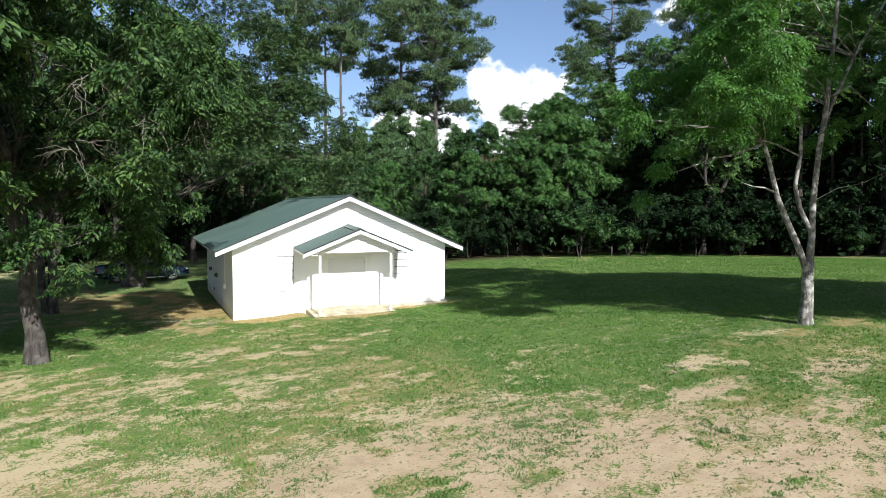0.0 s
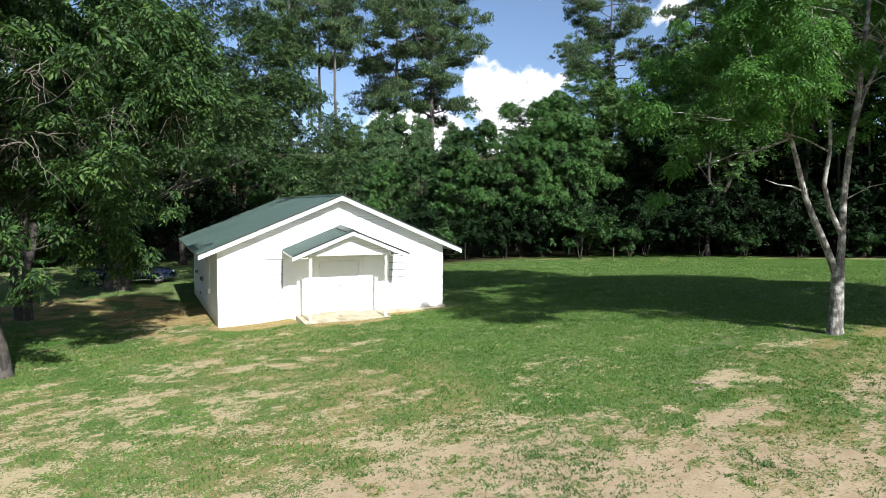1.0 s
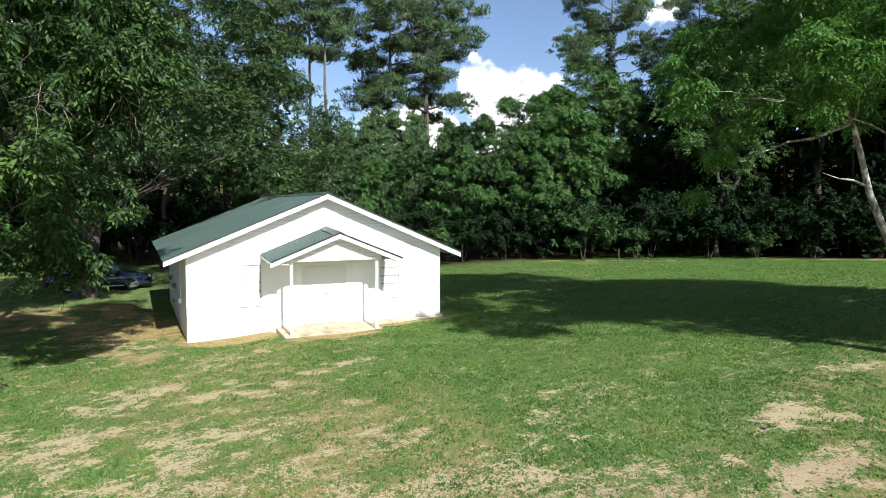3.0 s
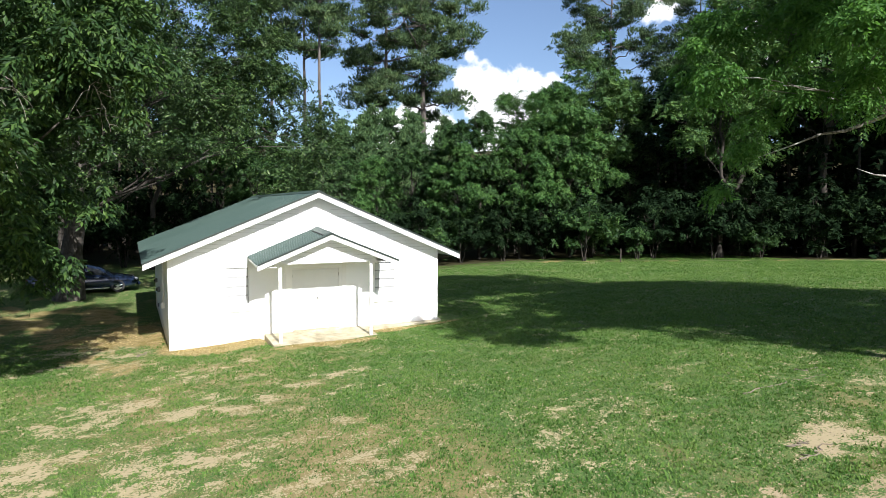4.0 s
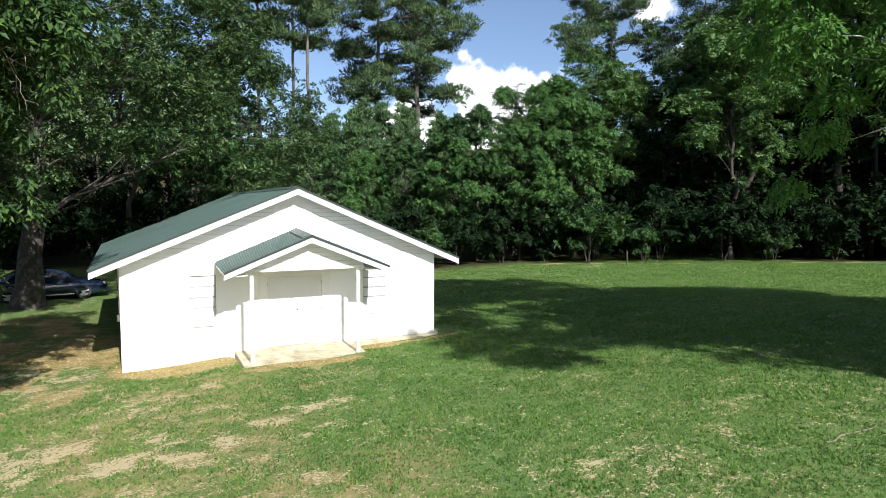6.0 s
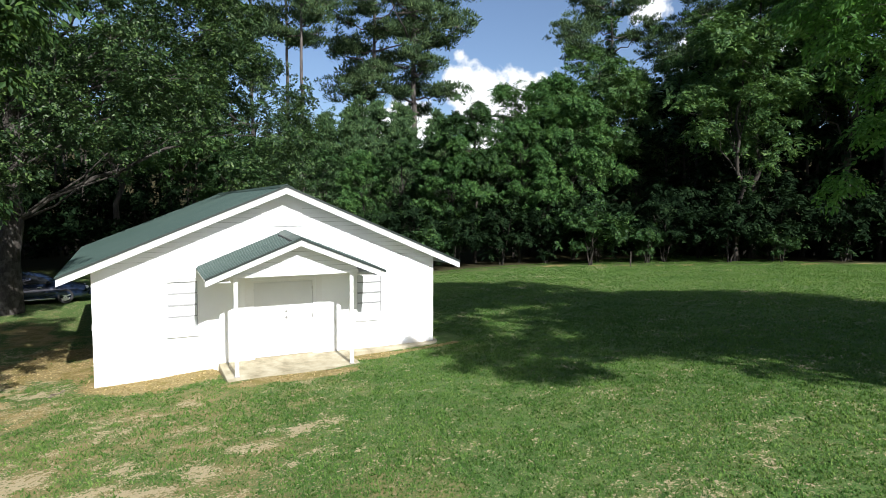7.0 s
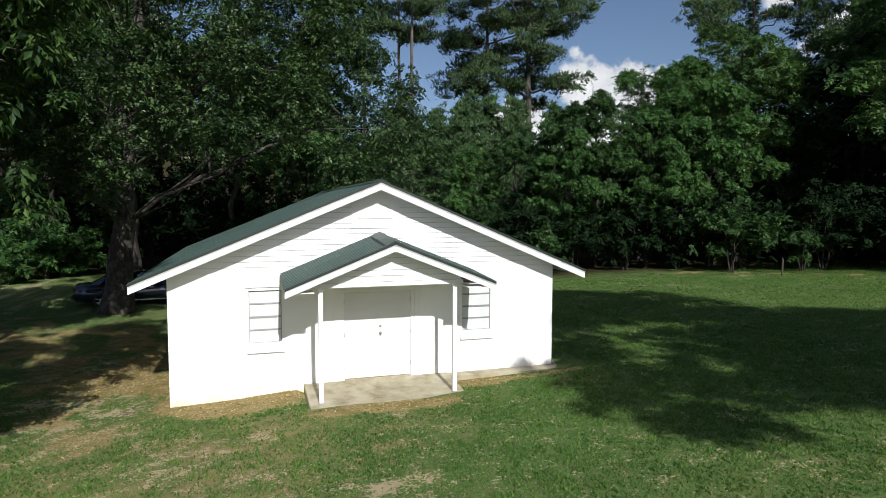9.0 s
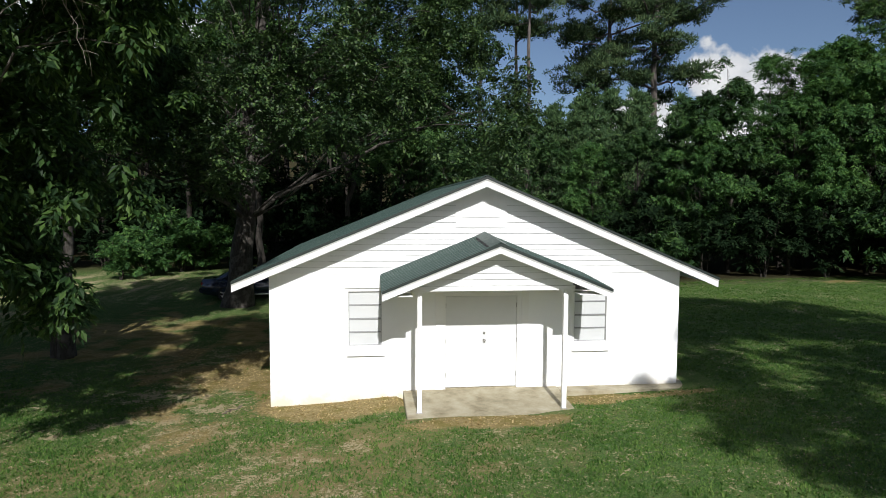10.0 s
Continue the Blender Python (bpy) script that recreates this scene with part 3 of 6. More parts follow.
def ribbed_panel(run, drop, width, pitch, rib, over=0.0):
    """One sheet of ribbed metal: ribs run down the slope. Local x runs down the slope, y along the ridge."""
    prof = []
    y = 0.0
    while y < width - 1e-6:
        prof += [(y, 0.0), (y + pitch * 0.66, 0.0), (y + pitch * 0.76, rib), (y + pitch * 0.9, rib)]
        y += pitch
    prof.append((width + over, 0.0))
    bm = bmesh.new()
    rows = []
    for k in range(2):
        for lift in (0.0, -0.004):
            rows.append([bm.verts.new((run * k, yy, -drop * k + zz + lift)) for yy, zz in prof])
    top0, bot0, top1, bot1 = rows
    for i in range(len(prof) - 1):
        bm.faces.new((top0[i], top1[i], top1[i + 1], top0[i + 1]))
        bm.faces.new((bot0[i], bot0[i + 1], bot1[i + 1], bot1[i]))
        bm.faces.new((top1[i], bot1[i], bot1[i + 1], top1[i + 1]))
        bm.faces.new((top0[i], top0[i + 1], bot0[i + 1], bot0[i]))
    for a, b, c, d in ((top0[0], bot0[0], bot1[0], top1[0]), (top0[-1], top1[-1], bot1[-1], bot0[-1])):
        bm.faces.new((a, b, c, d))
    bmesh.ops.recalc_face_normals(bm, faces=bm.faces[:])
    me = bpy.data.meshes.new("roof_panel")
    bm.to_mesh(me)
    bm.free()
    me.materials.append(M_ROOF)
    return me


N_PAN = 13
pan_w = (RY1 - RY0 + 0.06) / N_PAN
for sgn in (-1, 1):
    me = ribbed_panel(sgn * (EX + 0.03), EX * SLOPE + 0.012, pan_w, pan_w / 4, 0.016, 0.0)
    for i in range(N_PAN):
        share("roof_panel", me, roof, pose(RX, RY0 - 0.03 + i * pan_w, RZ - 0.018))
part("ridge_cap", prism_bm([(RX - 0.17, RZ - 0.07), (RX, RZ + 0.012), (RX + 0.17, RZ - 0.07), (RX + 0.17, RZ - 0.062), (RX, RZ + 0.024), (RX - 0.17, RZ - 0.062)],
                           RY0 - 0.035, RY1 + 0.03), M_ROOF, roof, "folded green metal ridge cap")


def rake(x_in, x_out, z_in, z_out, y, board, parent, sign):
    """Two-step rake trim along a gable edge: a wide board and a narrow top strip proud of it."""
    part("rake_board", prism_bm([(x_in, z_in - 0.045), (x_out, z_out - 0.045), (x_out, z_out - board), (x_in, z_in - board)], y, y + 0.025), M_TRIM, parent)
    part("rake_strip", prism_bm([(x_in, z_in - 0.018), (x_out, z_out - 0.018), (x_out, z_out - 0.062), (x_in, z_in - 0.062)], y - 0.02, y + 0.004), M_TRIM, parent)
    part("drip_edge", prism_bm([(x_in, z_in + 0.014), (x_out, z_out + 0.014), (x_out, z_out - 0.042), (x_in, z_in - 0.042)], y - 0.034, y - 0.022), M_DRIP, parent,
         "dark green metal edge")


for sgn in (-1, 1):
    rake(RX, RX + sgn * EX, RZ - 0.02, EZ - 0.02, RY0, 0.205, roof, sgn)
    rake(RX, RX + sgn * EX, RZ - 0.02, EZ - 0.02, RY1 - 0.02, 0.205, roof, sgn)
    xa, xb = RX + sgn * (EX - 0.05), RX + sgn * (EX - 0.02)
    part("eave_fascia", box_bm(min(xa, xb), max(xa, xb), RY0 + 0.03, RY1 - 0.03, EZ - 0.15, EZ - 0.055), M_TRIM, roof)
    wx = WX0 if sgn < 0 else WX1
    lo, hi = sorted((wx, RX + sgn * (EX - 0.055)))
    part("soffit", prism_bm([(lo, roof_under(lo) - 0.035), (hi, roof_under(hi) - 0.035), (hi, roof_under(hi) - 0.055), (lo, roof_under(lo) - 0.055)],
                            RY0 + 0.03, RY1 - 0.03), M_SOFFIT, roof)

# porch
PX, PHW, PZ, PEZ = 0.06, 2.24, 3.30, 2.405
PY0 = -1.68
PS = (PZ - PEZ) / PHW
porch = part("porch_roof", join_bm(roof_slab(PX, PX - PHW + 0.02, PZ - 0.03, PEZ - 0.02, PY0 + 0.02, -0.002, 0.04),
                                   roof_slab(PX, PX + PHW - 0.02, PZ - 0.03, PEZ - 0.02, PY0 + 0.02, -0.002, 0.04)), M_SOFFIT, house, "small gabled porch roof of green metal")
for sgn in (-1, 1):
    me = ribbed_panel(sgn * (PHW + 0.02), PHW * PS + 0.008, 0.87, 0.87 / 6, 0.018)
    for i in range(2):
        share("roof_panel", me, porch, pose(PX, PY0 - 0.03 + i * 0.87 * 0.98, PZ - 0.018))
    rake(PX, PX + sgn * PHW, PZ - 0.02, PEZ - 0.02, PY0, 0.185, porch, sgn)
    xa, xb = PX + sgn * (PHW - 0.045), PX + sgn * (PHW - 0.02)
    part("eave_fascia", box_bm(min(xa, xb), max(xa, xb), PY0 + 0.03, -0.004, PEZ - 0.13, PEZ - 0.05), M_TRIM, porch)
part("ridge_cap", prism_bm([(PX - 0.2, PZ - 0.085), (PX, PZ + 0.01), (PX + 0.2, PZ - 0.085), (PX + 0.2, PZ - 0.077), (PX, PZ + 0.022), (PX - 0.2, PZ - 0.077)],
                           PY0 - 0.035, 0.0), M_ROOF, porch)
for i in range(9):          # open ends of the ribs under the ridge cap
    y = PY0 + 0.12 + i * 0.145
    part("rib_closure", box_bm(PX - 0.25, PX - 0.2, y, y + 0.07, PZ - 0.125, PZ - 0.078), M_BLACK, porch, "dark rib opening")


# the porch roof climbs a little towards the wall
PORCH_RISE = 0.075
rise = Matrix(((1, 0, 0, 0), (0, 1, 0, 0), (0, PORCH_RISE, 1, 0), (0, 0, 0, 1)))
lifted = set()
for ob in [porch] + list(porch.children):
    if ob.data.name not in lifted:
        lifted.add(ob.data.name)
        off = Matrix.Translation((0, PY0, 0)) if ob.name.split(".")[0] != "roof_panel" else Matrix()
        ob.data.transform(off @ rise @ off.inverted())
    if ob.name.split(".")[0] == "roof_panel":
        ob.location.z += PORCH_RISE * (ob.location.y - PY0)


def porch_under(x):
    return PZ - 0.08 - PS * abs(x - PX)


part("porch_gable", prism_bm([(-1.55, 2.425), (1.62, 2.425), (1.62, porch_under(1.62)), (PX, porch_under(PX)), (-1.55, porch_under(-1.55))], -1.30, -1.22),
     M_SIDING, porch, "white lap siding in the porch gable")
siding(porch, -1.55, 1.62, 2.43, lambda x: porch_under(x) - 0.02, -1.304, 0.125)
part("porch_beam", box_bm(-1.60, 1.66, -1.34, -1.20, 2.335, 2.425, 0.004), M_TRIM, porch)
part("porch_ceiling", box_bm(-1.98, 2.16, -1.2, -0.004, 2.31, 2.335), M_SOFFIT, porch)
part("eave_soffit", box_bm(-2.09, -1.60, PY0 + 0.06, -1.202, 2.275, 2.29), M_SOFFIT, porch)
part("eave_soffit", box_bm(1.66, 2.26, PY0 + 0.06, -1.202, 2.275, 2.29), M_SOFFIT, porch)
for x in (-1.445, 1.487):
    post = part("porch_post", box_bm(x - 0.045, x + 0.045, -1.305, -1.215, -0.085, 2.335, 0.006), M_TRIM, house, "square white timber post")
    part("post_foot", box_bm(x - 0.06, x + 0.06, -1.32, -1.2, -0.1, -0.078, 0.004), M_STEEL, post)
# wall boards where the porch meets the wall
for x in (-1.0, 0.9):
    part("door_casing", box_bm(x, x + 0.16, -0.022, 0.0, -0.02, 2.16, 0.004), M_TRIM, house)
part("door_casing", box_bm(-1.0, 1.06, -0.022, 0.0, 2.163, 2.31, 0.004), M_TRIM, house)
for x in (-0.84, 0.80):
    part("door_jamb", box_bm(x, x + 0.06, -0.014, 0.19, -0.02, 2.06), M_TRIM, house)
part("door_head", box_bm(-0.78, 0.80, -0.014, 0.19, 2.04, 2.09), M_TRIM, house)
door_bed = thing("double_door", (0.01, 0.05, 0.0), "closed pair of plain white doors with steel knobs", "door")
for k, (a, b) in enumerate(((-0.785, -0.006), (0.006, 0.785))):
    leaf_ob = part("door_leaf", box_bm(a, b, -0.04, 0.0, 0.02, 2.03, 0.005), M_DOOR, door_bed)
    for hz in (0.25, 1.0, 1.78):
        hx = a if k == 0 else b
        part("hinge", cyl_bm((hx, -0.046, hz), (hx, -0.046, hz + 0.1), 0.009, sides=8), M_STEEL, leaf_ob, "small steel hinge")
    if k == 1:
        for kz, r in ((1.06, 0.03), (1.22, 0.028)):
            part("rosette", cyl_bm((0.062, -0.042, kz), (0.062, -0.054, kz), r, sides=16), M_STEEL, leaf_ob)
        bm = bmesh.new()
        bmesh.ops.create_uvsphere(bm, u_segments=14, v_segments=10, radius=0.03)
        bmesh.ops.transform(bm, matrix=pose(0.062, -0.095, 1.06), verts=bm.verts[:])
        part("door_knob", join_bm(bm, cyl_bm((0.062, -0.054, 1.06), (0.062, -0.08, 1.06), 0.012)), M_STEEL, leaf_ob, "round steel knob")
        part("deadbolt", cyl_bm((0.062, -0.054, 1.22), (0.062, -0.07, 1.22), 0.018, 0.015), M_STEEL, leaf_ob, "steel deadbolt lock")
part("astragal", box_bm(-0.022, 0.022, -0.052, -0.042, 0.03, 2.02, 0.003), M_DOOR, door_bed)
part("threshold", box_bm(-0.79, 0.79, -0.08, 0.1, -0.045, 0.012, 0.004), M_CONC, door_bed, "worn concrete threshold")

M_SASH = plain("grey_sash", (0.27, 0.28, 0.28), 0.5)
M_PANE = paint_white("painted_pane", (0.65, 0.67, 0.675), (0.93, 0.94, 0.95), 0.2, 30)


def window(x0, x1, z0, z1, sash_m):
    w = thing("window", (0, 0, 0), "white four-pane awning window with painted-over panes", "window")
    w["group"] = "front windows"
    t = 0.035
    part("window_frame", join_bm(box_bm(x0, x0 + t, -0.012, 0.12, z0, z1), box_bm(x1 - t, x1, -0.012, 0.12, z0, z1),
                                 box_bm(x0 + t, x1 - t, -0.012, 0.12, z0, z0 + t), box_bm(x0 + t, x1 - t, -0.012, 0.12, z1 - t, z1)), M_TRIM, w)
    n, h = 4, (z1 - z0 - 2 * t) / 4
    for i in range(n):
        lo = z0 + t + i * h
        part("pane", box_bm(x0 + t + 0.012, x1 - t - 0.012, 0.035, 0.043, lo + 0.012, lo + h - 0.012), M_PANE, w)
        part("sash", join_bm(box_bm(x0 + t, x1 - t, 0.02, 0.055, lo + h - 0.018 - (0.01 if i == 1 else 0), lo + h),
                             box_bm(x0 + t, x1 - t, 0.024, 0.055, lo, lo + 0.012),
                             box_bm(x0 + t, x0 + t + 0.016, 0.024, 0.055, lo + 0.012, lo + h - 0.03),
                             box_bm(x1 - t - 0.016, x1 - t, 0.024, 0.055, lo + 0.012, lo + h - 0.03)), sash_m, w)
    part("window_sill", prism_bm([(-0.06, z0 - 0.18), (0.0, z0 - 0.18), (0.0, z0 - 0.004), (-0.035, z0 - 0.004)], x0 - 0.01, x1 + 0.03, "x"), M_TRIM, w)
    return w


window(-2.90, -2.13, 0.96, 2.20, plain("pale_sash", (0.34, 0.35, 0.35), 0.5))
window(2.07, 2.88, 0.96, 2.22, M_SASH)

# west wall: conduit, small boxes and taps
conduit = thing("conduit", (WX0, 2.4, 0), "white electrical conduit with a small box", "conduit")
part("pipe", cyl_bm((-0.035, 0, 0.85), (-0.035, 0, 2.36), 0.022, sides=10), M_TRIM, conduit)
part("box", box_bm(-0.11, -0.002, -0.09, 0.09, 0.68, 0.86, 0.01), M_TRIM, conduit)
for y, z, s in ((5.7, 0.92, 0.1), (8.4, 0.98, 0.09)):
    mb = thing("meter_box", (WX0, y, z), "small dark grey meter box on the wall", "meter box")
    part("case", box_bm(-0.1, -0.002, -s, s, -s, s, 0.012), M_GREYBOX, mb)
    part("dial", cyl_bm((-0.1, 0, 0), (-0.14, 0, 0), s * 0.7, s * 0.6), M_BLACK, mb)
vent = thing("foundation_vent", (WX0, 7.2, 0.1), "dark foundation vent in the wall", "vent")
part("grille", box_bm(-0.02, -0.002, -0.16, 0.16, -0.06, 0.06, 0.005), M_GREYBOX, vent)
for k in range(4):
    part("slat", box_bm(-0.034, -0.02, -0.14, 0.14, -0.045 + k * 0.027, -0.035 + k * 0.027), M_BLACK, vent)

# porch slab and the walkway strip
tagged(part("porch_slab", prism_bm([(-1.52, -0.4), (-0.004, -0.4), (-0.004, -0.012), (-1.52, -0.105)], -1.70, 1.72, "x", 0.012), M_CONC, None), "weathered concrete porch slab", "slab", "", "structure")
tagged(part("walkway", prism_bm([(1.724, -0.004), (1.724, -0.34), (4.9, -0.42), (5.25, 0.7), (4.556, 0.75), (4.556, -0.004)], -0.35, -0.025, "z", 0.01), M_CONC, None),
       "narrow stained concrete strip along the wall", "walkway", "", "structure")


# ---- trees ----
def tube_arrays(points, radii, sides=8):
    """Rings along a polyline; returns vertices and quads."""
    pts = np.asarray(points, float)
    d = np.gradient(pts, axis=0)
    d /= np.linalg.norm(d, axis=1, keepdims=True) + 1e-9
    ref = np.where(np.abs(d[:, 2:3]) > 0.9, np.array([[1.0, 0, 0]]), np.array([[0, 0, 1.0]]))
    u = np.cross(d, ref)
    u /= np.linalg.norm(u, axis=1, keepdims=True) + 1e-9
    v = np.cross(d, u)
    a = np.linspace(0, 2 * np.pi, sides, endpoint=False)
    ring = pts[:, None] + np.asarray(radii)[:, None, None] * (np.cos(a)[None, :, None] * u[:, None] + np.sin(a)[None, :, None] * v[:, None])
    n = len(pts)
    idx = np.arange(n * sides).reshape(n, sides)
    nxt = np.roll(idx, -1, axis=1)
    quads = np.stack([idx[:-1], nxt[:-1], nxt[1:], idx[1:]], -1).reshape(-1, 4)
    return ring.reshape(-1, 3), quads


def curve_points(p, q, bend, n, rng, rough=0.04):
    """A bent line from p to q that sags or lifts by bend, with wobble."""
    p, q = np.asarray(p, float), np.asarray(q, float)
    t = np.linspace(0, 1, n)[:, None]
    length = np.linalg.norm(q - p)
    mid = 4 * t * (1 - t)
    wob = rng.randn(n, 3) * length * rough * mid
    return p + (q - p) * t + np.array([0, 0, bend * length]) * mid + wob


class Wood:
    def __init__(self):
        self.co, self.qu, self.n = [], [], 0

    def add(self, points, r0, r1, sides=8, power=1.0):
        t = np.linspace(0, 1, len(points))
        co, qu = tube_arrays(points, r0 + (r1 - r0) * t ** power, sides)
        self.co.append(co)
        self.qu.append(qu + self.n)
        self.n += len(co)

    def trunk(self, points, r0, r1, flare=1.6, sides=14):
        pts = np.asarray(points, float)
        t = np.linspace(0, 1, len(pts))
        h = pts[:, 2] - pts[0, 2]
        rad = (r0 + (r1 - r0) * t) * (1 + (flare - 1) * np.exp(-h / (2.2 * r0)))
        co, qu = tube_arrays(pts, rad, sides)
        self.co.append(co)
        self.qu.append(qu + self.n)
        self.n += len(co)

    def mesh(self, name, material):
        me = quad_mesh(name, np.concatenate(self.co), np.concatenate(self.qu), True)
        me.materials.append(material)
        return me


def leaf_mesh(name, centers, dirs, ups, length, width, material, fold=0.18, tri=False):
    """Folded four-cornered leaves: base, side, tip, side."""
    n = len(centers)
    dirs = dirs / (np.linalg.norm(dirs, axis=1, keepdims=True) + 1e-9)
    side = np.cross(dirs, ups)
    side /= np.linalg.norm(side, axis=1, keepdims=True) + 1e-9
    nrm = np.cross(side, dirs)
    L, W = length[:, None], width[:, None]
    base, tip = centers - dirs * L * 0.5, centers + dirs * L * 0.5
    if tri:
        co = np.stack([base + side * W * 0.5, tip, base - side * W * 0.5], 1).reshape(-1, 3)
        me = quad_mesh(name, co, np.arange(n * 3).reshape(n, 3))
        me.materials.append(material)
        return me
    mid = centers - dirs * L * 0.05 + nrm * W * fold
    a, b = mid + side * W * 0.5, mid - side * W * 0.5
    co = np.stack([base, a, tip, b], 1).reshape(-1, 3)
    quads = np.arange(n * 4).reshape(n, 4)
    me = quad_mesh(name, co, quads)
    me.materials.append(material)
    return me


def scatter_leaves(rng, clumps, radii, count, size, flat=0.8, droop=0.35, per=9, reach=2.4, order=0.35):
    """Leaves set along twigs: each twig a spray of leaves on both sides, strewn through the clumps, most near their surface."""
    w = radii ** 2.0
    ns = max(1, count // per)
    pick = rng.choice(len(clumps), ns, p=w / w.sum())
    d = rng.randn(ns, 3)
    d[:, 2] = np.where(rng.rand(ns) < 0.7, np.abs(d[:, 2]), d[:, 2])
    d /= np.linalg.norm(d, axis=1, keepdims=True)
    off = d * rng.rand(ns, 1) ** 0.4 * radii[pick][:, None]
    off[:, 2] *= flat
    p = clumps[pick] + off
    twig = d * np.array([1.0, 1.0, 0.5]) + 0.45 * rng.randn(ns, 3)
    twig[:, 2] -= droop
    twig /= np.linalg.norm(twig, axis=1, keepdims=True)
    nrm = d * 0.55 + 0.32 * rng.randn(ns, 3)
    nrm[:, 2] += 0.75
    nrm -= twig * np.sum(nrm * twig, axis=1, keepdims=True)
    nrm /= np.linalg.norm(nrm, axis=1, keepdims=True) + 1e-9
    side = np.cross(twig, nrm)
    ls = size * reach * (0.6 + 0.8 * rng.rand(ns))
    j = np.tile(np.arange(per), ns)
    k = np.repeat(np.arange(ns), per)
    n = len(k)
    t = ((j + 0.5) / per)[:, None]
    sg = np.where(j % 2 == 0, 1.0, -1.0)[:, None] * (j < per - 1)[:, None]
    sag = -0.25 * t * t * ls[k][:, None] * np.array([0, 0, 1.0])
    L = size * (0.65 + 0.7 * rng.rand(n))
    c = p[k] + twig[k] * ls[k][:, None] * (t - 0.5) + side[k] * sg * L[:, None] * 0.5 + sag
    out = twig[k] * (0.35 + 0.65 * t) + side[k] * sg * (1.0 - 0.4 * t) + order * 0.8 * rng.randn(n, 3)
    out[:, 2] -= 0.5 * droop
    up = nrm[k] + order * rng.randn(n, 3)
    return c, out, up, L


def broadleaf(seed, height, trunk_r, center, radius, low, leaves, size, bark_m, leaf_m, clump=0.9, nclump=110, lobes=0.35,
              stems=1, skirt=None, fork=0.28, width=0.5, hollow=0.55, droop=0.35, tri=False, masses=0, mass_r=1.5, limbs=60, gather=0.62, limit=None, free=(), per=9, reach=2.4, flat=0.8):
    """A broad crown on a trunk with limbs. center: crown axis (x, y); radius: (rx, ry); low: crown's lowest height."""
    rng = np.random.RandomState(seed)
    cx, cy = center
    rx, ry = radius
    zc, rz = (height + low) / 2, (height - low) / 2
    cl, cr = [], []
    hubs = []
    while len(hubs) < masses:
        d = rng.randn(3)
        d /= np.linalg.norm(d)
        k = hollow + (1 - hollow) * rng.rand() ** 0.7
        hubs.append(np.array([cx + d[0] * (rx - mass_r * 0.7) * k * (1 + lobes * (rng.rand() - 0.5)), cy + d[1] * (ry - mass_r * 0.7) * k * (1 + lobes * (rng.rand() - 0.5)),
                              zc + d[2] * (rz - mass_r * 0.5) * k]))
    while len(cl) < nclump:
        d = rng.randn(3)
        d /= np.linalg.norm(d)
        if masses and rng.rand() < gather:
            hub = hubs[rng.randint(masses)]
            d[2] = abs(d[2]) * (1 if rng.rand() < 0.8 else -1)
            size_m = mass_r * (0.75 + 0.5 * ((hub[0] * 7.3 + hub[2] * 3.1) % 1.0))
            cl.append(hub + d * np.array([1.1, 1.1, 0.8]) * size_m * (0.6 + 0.4 * rng.rand()))
            cr.append(clump * (0.6 + 0.8 * rng.rand()))
            continue
        if d[2] < -0.75 and rng.rand() < 0.6:
            continue
        k = (hollow + (1 - hollow) * rng.rand() ** 0.6)
        lump = 1 + lobes * (rng.rand() - 0.55)
        p = np.array([cx + d[0] * rx * k * lump, cy + d[1] * ry * k * lump, zc + d[2] * rz * k * min(lump, 1.08)])
        if p[2] < low * 0.9:
            continue
        cl.append(p)
        cr.append(clump * (0.6 + 0.8 * rng.rand()))
    for item in skirt or ():
        x, y, z, r = item
        cl.append(np.array([x, y, z]))
        cr.append(r)
    if limit:
        keep = [limit(p) for p in cl]
        cl, cr = [p for p, ok in zip(cl, keep) if ok], [r for r, ok in zip(cr, keep) if ok]
    cl += [np.array(q[:3]) for q in free]
    cr += [q[3] for q in free]
    cl, cr = np.array(cl), np.array(cr)
    wood = Wood()
    top_main = fork * height
    ends = []
    for s in range(stems):
        a = 2 * np.pi * s / max(stems, 1) + rng.rand()
        lean = 0.0 if stems == 1 else 0.16
        tip = np.array([cx * 0.6 + np.cos(a) * rx * lean * 2, cy * 0.6 + np.sin(a) * ry * lean * 2, height * 0.8])
        start = np.array([np.cos(a) * trunk_r * 0.7, np.sin(a) * trunk_r * 0.7, 0]) * (stems > 1)
        pts = curve_points(start + np.array([0, 0, -0.35]), tip, 0.0, 14, rng, 0.012)
        wood.trunk(pts, trunk_r, trunk_r * 0.22)
        ends.append(pts)
    # limbs reach to the clumps
    order = rng.permutation(len(cl))
    for j, i in enumerate(order[:limbs]):
        pts = ends[j % len(ends)]
        zs = pts[:, 2]
        h = np.clip(cl[i][2] * 0.55 + low * 0.15 - 0.25 * np.hypot(cl[i][0] - cx, cl[i][1] - cy) * 0.3, top_main * 0.85, height * 0.72)
        k = int(np.argmin(abs(zs - h)))
        limb = curve_points(pts[k], cl[i], 0.08 if j % 3 else 0.14, 9, rng, 0.035)
        r = trunk_r * (0.3 if j < 7 else 0.13) * (1 - 0.5 * k / len(pts))
        wood.add(limb, r, 0.006, 6, 0.8)
        for _ in range(2):
            m = limb[rng.randint(3, 8)]
            wood.add(curve_points(m, cl[rng.randint(len(cl))] * 0.25 + m * 0.75, 0.05, 5, rng, 0.06), r * 0.35, 0.008, 5)
    c, out, up, L = scatter_leaves(rng, cl, cr, leaves, size, flat, droop, per, reach)
    return wood.mesh("trunk", bark_m), leaf_mesh("crown", c, out, up, L, L * width, leaf_m, 0.18, tri)


